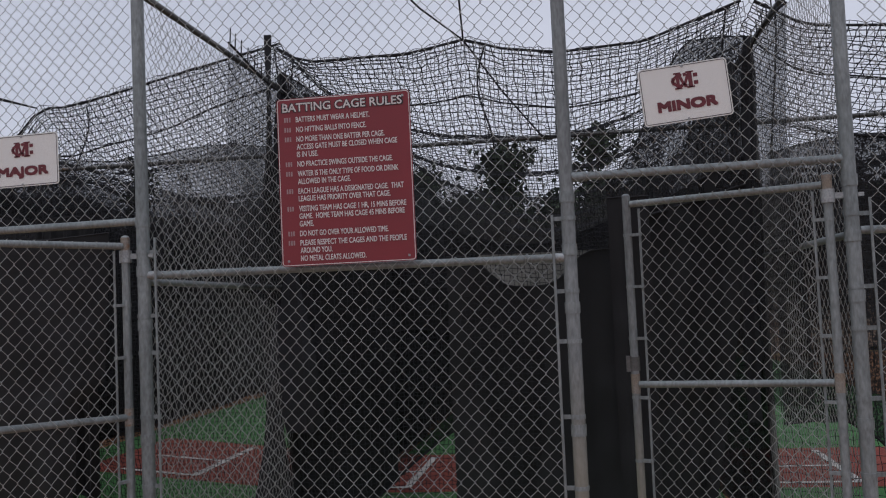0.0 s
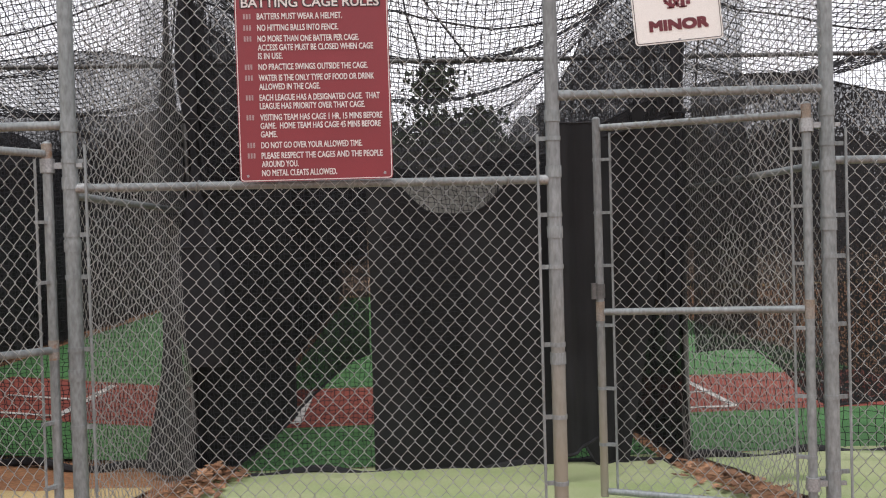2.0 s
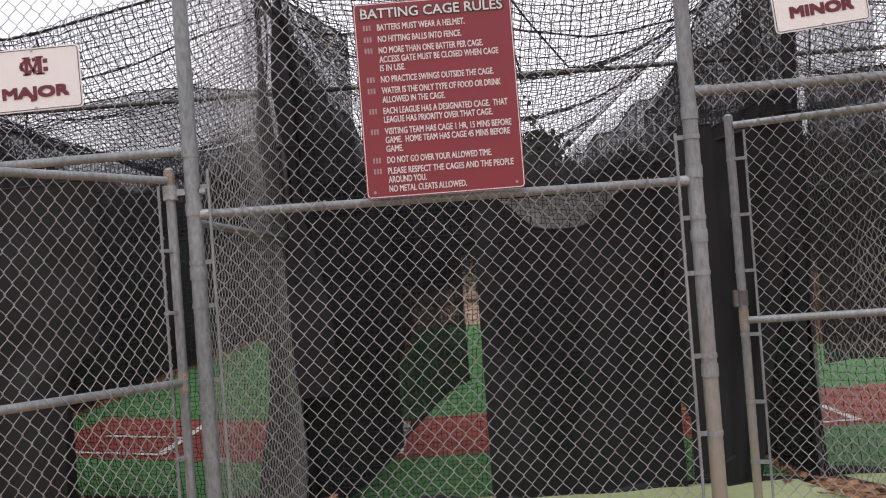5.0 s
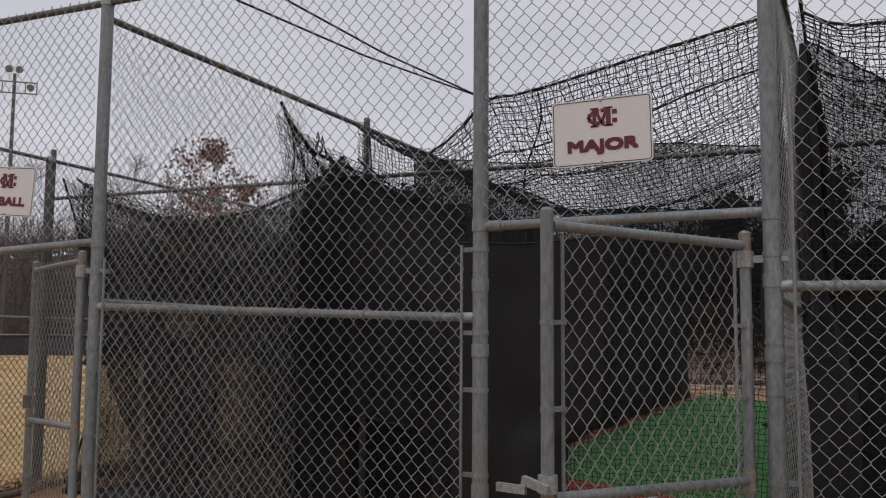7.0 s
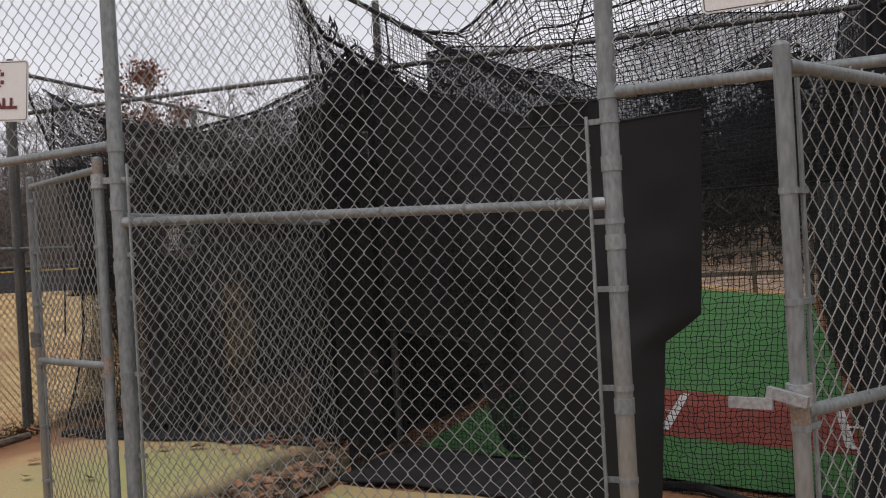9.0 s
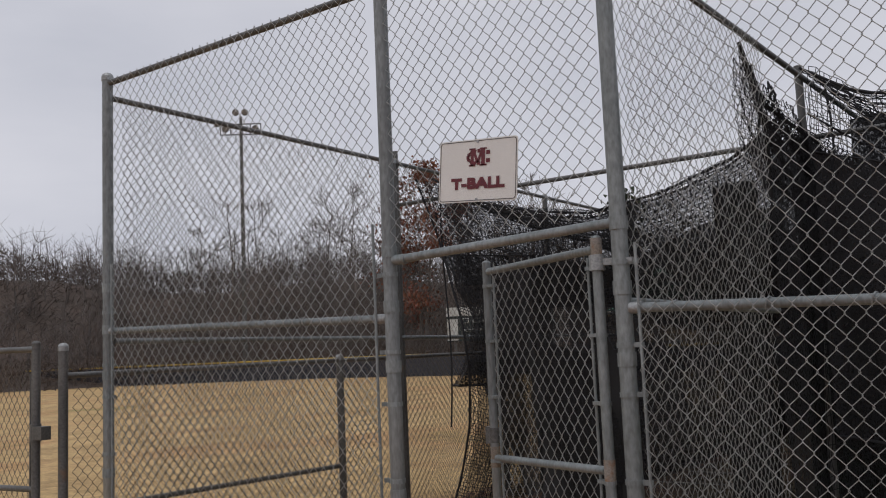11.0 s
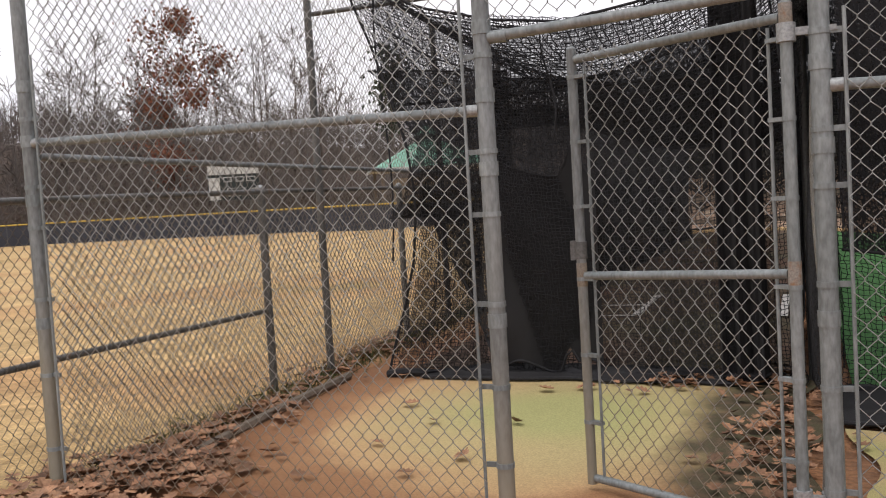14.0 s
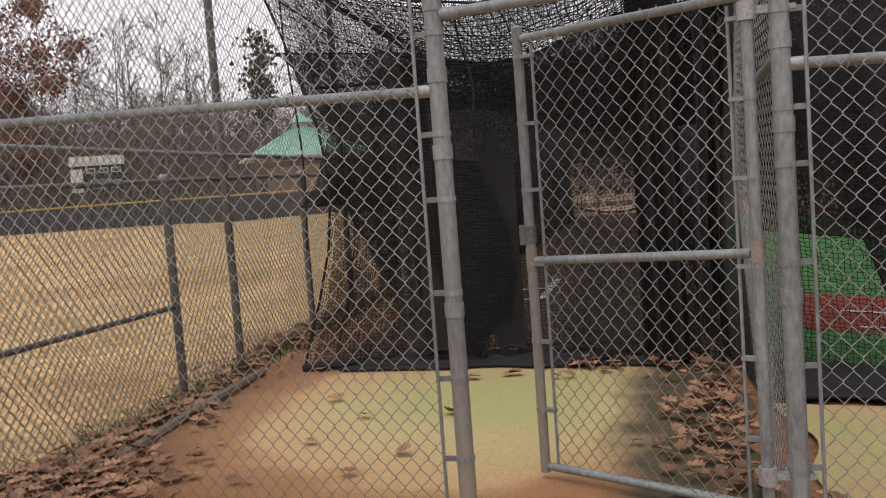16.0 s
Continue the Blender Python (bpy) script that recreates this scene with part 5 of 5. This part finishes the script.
pav = thing("pavilion", "small pavilion with a pale green hipped metal roof and cupola", "building", at=pose(-37.4, 72.7, -0.1, 0, 0, 30))


def hip(z0, z1, half, top, c=(0, 0)):
    g = Geo()
    g.add([(c[0] + a * half, c[1] + b * half, z0) for a, b in ((-1, -1), (1, -1), (1, 1), (-1, 1))] + [(c[0] + a * top, c[1] + b * top, z1) for a, b in ((-1, -1), (1, -1), (1, 1), (-1, 1))],
          [(0, 1, 5, 4), (1, 2, 6, 5), (2, 3, 7, 6), (3, 0, 4, 7), (4, 5, 6, 7), (3, 2, 1, 0)])
    return g


hip(4.3, 6.75, 5.2, 0.8).make("roof", ROOF, pav, smooth=False)
hip(4.12, 4.3, 5.2, 5.2).make("fascia", BOARD_W, pav, smooth=False)
Geo().box((0, 0, 6.95), (1.1, 1.1, 0.5)).make("cupola", BOARD_W, pav, smooth=False)
hip(7.2, 8.1, 1.0, 0.05).make("cupola_roof", ROOF, pav, smooth=False)
for a in (-1, 1):
    for b in (-1, 1):
        Geo().box((a * 4.5, b * 4.5, 2.1), (0.3, 0.3, 4.2)).make("column", WOOD, pav, smooth=False)
Geo().box((0, 0, 1.7), (6.0, 6.0, 3.4)).make("wall", TAN_WALL, pav, smooth=False)
for k in range(-6, 7):
    for sgn in (-1, 1):
        g = Geo().tube([(k * 0.78, sgn * 5.2, 4.33), (k * 0.78 * 0.15, sgn * 0.85, 6.76)], 0.035, 5)
        g.make("roof_seam", ROOF, pav)


def light_pole(x, y, h, label):
    p = thing("floodlight_pole", label, "light pole", "floodlight poles", at=pose(x, y, 0, 0, 0, 40))
    Geo().tube([(0, 0, -1), (0, 0, h)], 0.3, 10, r1=0.18).make("pole", STEEL_DARK, p)
    for z in (h - 1.0, h - 2.3):
        Geo().box((0, -0.25, z), (5.0, 0.12, 0.12)).make("cross_arm", STEEL_DARK, p, smooth=False)
    for k in range(5):
        Geo().tube([(-2.44 + 1.22 * k, -0.25, h - 2.3), (-2.44 + 1.22 * k, -0.25, h - 1.0)], 0.06, 6).make("bracket", STEEL_DARK, p)
    for xx, zz in ((-2.8, h - 0.9), (-0.55, h + 0.45), (0.55, h + 0.45), (-1.8, h - 1.6), (1.8, h - 1.6)):
        lamp = Geo().tube([(xx, 0.1, zz + 0.12), (xx, -0.5, zz - 0.05)], 0.2, 10, r1=0.42).make("floodlight", STEEL_DARK, p)
        Geo().tube([(xx, -0.5, zz - 0.05), (xx, -0.54, zz - 0.07)], 0.38, 10).make("lens", LAMP_GLASS, lamp)
    return p


light_pole(-89, 70, 31.0, "tall grey floodlight pole behind the outfield")

# ---- woods ----
EYE = Vector((-5, -3, 0))


def on_arc(az, dist):
    """A place az degrees to the left of straight ahead."""
    a = radians(az)
    return EYE + Vector((-math.sin(a) * dist, math.cos(a) * dist, 0))


hill = Geo()


def hill_height(az, v):
    """The brown slope under the woods, higher to the left of the field."""
    top = 14.5 + 2.5 * smooth01((az - 47) / 12)
    return -1 + top * smooth01(v * 2.0) * (0.85 + 0.3 * noise.noise((az * 0.06, 1, 0)) + 0.1 * noise.noise((az * 0.6, v * 4, 0)))


def hill_under(p):
    d = p - EYE
    return hill_height(math.degrees(math.atan2(-d.x, d.y)), max(0.0, (d.length - 112) / 60)) - 0.5


def hill_at(u, v):
    az = -30 + 150 * u
    p = on_arc(az, 112 + 60 * v)
    return (p.x, p.y, hill_height(az, v))


hill.grid(hill_at, 90, 10)
tagged(hill.make("wooded_hill", BRUSH), "low brown hill under the winter woods", "hill", kind="structure")


def branch(rng, segs, p, d, length, r, depth, spread=0.55, lift=0.12, kids=(3, 4)):
    q = p + d * length
    bend = p.lerp(q, 0.5) + Vector((rng.gauss(0, 1), rng.gauss(0, 1), rng.gauss(0, 0.5))) * length * 0.05
    segs += [(p, bend, r, r * 0.8), (bend, q, r * 0.8, r * 0.6)]
    if depth == 0:
        return
    for k in range(rng.randint(*kids)):
        at = p.lerp(q, rng.uniform(0.45, 1.0))
        nd = (d + Vector((rng.gauss(0, spread), rng.gauss(0, spread), rng.gauss(lift, spread * 0.6)))).normalized()
        branch(rng, segs, at, nd, length * rng.uniform(0.5, 0.75), r * 0.5, depth - 1, spread, lift, kids)


rng = random.Random(11)
wood = []
for _ in range(1900):
    az = rng.uniform(-22, 100)
    p = on_arc(az, rng.uniform(110, 165))
    h = rng.uniform(3.5, 7.5)
    p = Vector((p.x, p.y, hill_under(p)))
    top = p + Vector((rng.gauss(0, 0.5), rng.gauss(0, 0.5), h))
    wood.append((p, top, rng.uniform(0.06, 0.13), 0.02))
    for k in range(13):
        a = p.lerp(top, rng.uniform(0.2, 1.0))
        d = Vector((rng.gauss(0, 1), rng.gauss(0, 1), rng.uniform(0.5, 1.8))).normalized()
        ln = rng.uniform(1.2, 3.6)
        wood.append((a, a + d * ln, 0.034, 0.01))
        e = a + d * ln * rng.uniform(0.3, 0.9)
        d2 = (d + Vector((rng.gauss(0, 0.7), rng.gauss(0, 0.7), rng.gauss(0.2, 0.5)))).normalized()
        wood.append((e, e + d2 * ln * 0.6, 0.022, 0.008))
v, f = strokes(wood)
tagged(bulk("winter_woods", v, f, TWIGS), "bare grey-brown winter woods beyond the field", "woods")

brush = []
for _ in range(50000):
    az = rng.uniform(-25, 104)
    p = on_arc(az, rng.uniform(106, 158))
    base = hill_under(p)
    hgt = 3.6 + 1.2 * noise.noise((az * 0.12, 4, 0))
    a = Vector((p.x, p.y, base + rng.random() ** 0.8 * hgt))
    d = Vector((rng.gauss(0, 0.7), rng.gauss(0, 0.7), rng.uniform(0.1, 1))).normalized()
    brush.append((a, a + d * rng.uniform(0.7, 1.7), rng.uniform(0.025, 0.085), 0.012))
v, f = strokes(brush)
tagged(bulk("undergrowth", v, f, BRUSH), "dense brown winter undergrowth along the field", "undergrowth")


def leaf_cloud(rng, spots, count, size):
    """Small three-cornered leaf clumps round given places (place, spread)."""
    vs, fs = [], []
    for _ in range(count):
        c, s = rng.choice(spots)
        p = c + Vector((rng.gauss(0, s), rng.gauss(0, s), rng.gauss(0, s * 0.7)))
        m = Euler((rng.uniform(0, 6.3), rng.uniform(0, 6.3), rng.uniform(0, 6.3))).to_matrix()
        k = len(vs)
        z = rng.uniform(*size)
        vs += [tuple(p + m @ Vector(q) * z) for q in ((-0.5, -0.3, 0), (0.5, -0.3, 0.1), (0.25, 0.5, 0), (-0.25, 0.45, 0.15))]
        fs.append((k, k + 1, k + 2, k + 3))
    return vs, fs


def bare_tree(az, dist, h, seed, label, leaves=None, z=0.0, count=700, size=(0.25, 0.55), depth=4):
    rng = random.Random(seed)
    t = thing("tree", label, "tree", "trees beyond the field")
    p = on_arc(az, dist)
    p.z = z
    segs = []
    lead = p
    for k in range(4):
        nxt = lead + Vector((rng.gauss(0, 0.25), rng.gauss(0, 0.25), h * 0.2))
        r0, r1 = 0.3 * (1 - k * 0.2), 0.3 * (1 - (k + 1) * 0.2)
        segs.append((lead, nxt, r0, r1))
        if k:
            for _ in range(3):
                d = Vector((rng.gauss(0, 0.7), rng.gauss(0, 0.7), rng.uniform(0.5, 1.1))).normalized()
                branch(rng, segs, lead.lerp(nxt, rng.random()), d, h * rng.uniform(0.14, 0.22), r1 * 0.55, depth - 1 if k < 3 else depth - 2)
        lead = nxt
    branch(rng, segs, lead, Vector((0, 0, 1)), h * 0.14, 0.07, depth - 1)
    v, f = strokes(segs[:4], 8)
    bulk("trunk", v, f, BARK, t, kind="")
    v, f = strokes([s if s[2] > 0.045 else (s[0], s[1], 0.04, 0.022) for s in segs[4:]])
    bulk("branchwork", v, f, TWIGS, t)
    if leaves:
        ends = [(Vector(s[1]), 0.75) for s in segs if s[2] < 0.12 and rng.random() < 0.55]
        vs, fs = leaf_cloud(rng, ends, count, size)
        raw("crown", vs, fs, leaves, t)
    return t


for k, (az, dist, h) in enumerate(((72, 132, 15), (62, 128, 15.5), (56, 128, 16), (51, 122, 18), (48, 126, 22), (44.5, 124, 23), (42.5, 126, 24), (40.3, 120, 21), (35.5, 118, 21), (33, 114, 20), (31, 112, 21), (28, 116, 19), (22.5, 118, 18))):
    bare_tree(az, dist, h, 50 + k, "tall bare grey deciduous tree at the wood's edge", z=0.5)
rng2 = random.Random(31)
for k in range(14):
    bare_tree(rng2.uniform(24, 50), rng2.uniform(112, 128), rng2.uniform(16, 23), 80 + k, "slender bare grey tree at the wood's edge", z=0.5, depth=3)
bare_tree(37.8, 118, 24, 71, "tall tree with sparse rust-red autumn leaves", RED_LEAF, 0.5, 4200, (0.2, 0.5))
bare_tree(39.4, 122, 20, 72, "bare tree with a few rust-red autumn leaves", RED_LEAF, 0.5, 1200, (0.2, 0.45))


def pine(x, y, h, seed, label, low=0.12, width=0.24, group="pines behind the cages", count=1500, size=(0.2, 0.5)):
    rng = random.Random(seed)
    t = thing("pine_tree", label, "tree", group)
    p = Vector((x, y, -0.4))
    segs = [(p, p + Vector((rng.gauss(0, 0.2), rng.gauss(0, 0.2), h)), 0.2, 0.03)]
    ends = []
    for k in range(40):
        s = low + (1 - low) * rng.random()
        a = segs[0][0].lerp(segs[0][1], s)
        reach = h * width * (1.05 - s) ** 0.7 * rng.uniform(0.5, 1.15)
        ang = rng.uniform(0, 6.3)
        b = a + Vector((math.cos(ang), math.sin(ang), rng.uniform(-0.05, 0.45))) * reach
        segs.append((a, b, 0.05, 0.015))
        ends += [(a.lerp(b, q), 0.16 + 0.045 * h * q) for q in (0.35, 0.65, 0.85, 1.0)]
    v, f = strokes(segs, 5)
    bulk("trunk", v, f, BARK, t, kind="")
    vs, fs = leaf_cloud(rng, ends, count, size)
    raw("crown", vs, fs, PINE, t)
    return t


rng = random.Random(5)
PINES = [(-10.5, 5.2), (-8.6, 5.4), (-6.4, 7.2), (-4.6, 5.6), (-2.8, 7.8), (-0.9, 5.6), (1.2, 7.7), (2.6, 6.4), (4.6, 5.4), (6.6, 5.2), (8.8, 5.6), (11.0, 5.2), (13.2, 5.5), (15.5, 5.3)]
for k, (x, h) in enumerate(PINES):
    pine(x, rng.uniform(31, 34), h + 0.4, 90 + k, "dark green pine behind the batting cages", low=0.02, width=0.26, count=2600, size=(0.14, 0.34))
q = on_arc(25.0, 113)
pine(q.x, q.y, 20, 140, "tall ragged pine beyond the field", 0.5, 0.11, "trees beyond the field", 800, (0.3, 0.7))

# bank of dry leaves behind the cages, with a timber rail fence
BANK = mat("leafy_clay_bank", (0.36, 0.25, 0.175), 0.95, 0, (0.24, 0.16, 0.11), 2.2, 14, 0.6, (0.46, 0.37, 0.28), 0.55, 5, dist=0.05)
b = Geo().grid(lambda u, v: (-13 + 30 * u, 23.6 + 9 * v, -0.4 + 2.1 * smooth01(v * 1.3) + 0.25 * noise.noise((u * 30, v * 4, 0))), 60, 10)
tagged(b.make("leaf_bank", BANK), "earth bank strewn with tan dry leaves behind the cages", "bank", kind="structure")
rf = thing("timber_fence", "weathered timber rail fence on the bank", "fence", kind="structure")
for k in range(13):
    x = -13 + 1.5 * k
    Geo().box((x, 23.5, 0.35), (0.12, 0.12, 1.7)).make("post", WOOD, rf, smooth=False)
for z in (0.3, 0.95):
    Geo().box((-4, 23.42, z), (18.4, 0.05, 0.14)).make("rail", WOOD, rf, smooth=False)
thick = []
rng = random.Random(77)
for _ in range(14000):
    x, y = rng.uniform(-13, 18), rng.uniform(26, 31)
    a = Vector((x, y, rng.uniform(0.4, 4.6 + 1.2 * noise.noise((x * 0.4, 0, 0)))))
    dd = Vector((rng.gauss(0, 0.6), rng.gauss(0, 0.6), rng.uniform(0.1, 1))).normalized()
    thick.append((a, a + dd * rng.uniform(0.3, 0.9), rng.uniform(0.02, 0.06), 0.008))
v, f = strokes(thick)
tagged(bulk("thicket", v, f, THICKET), "dark winter thicket behind the bank", "undergrowth")
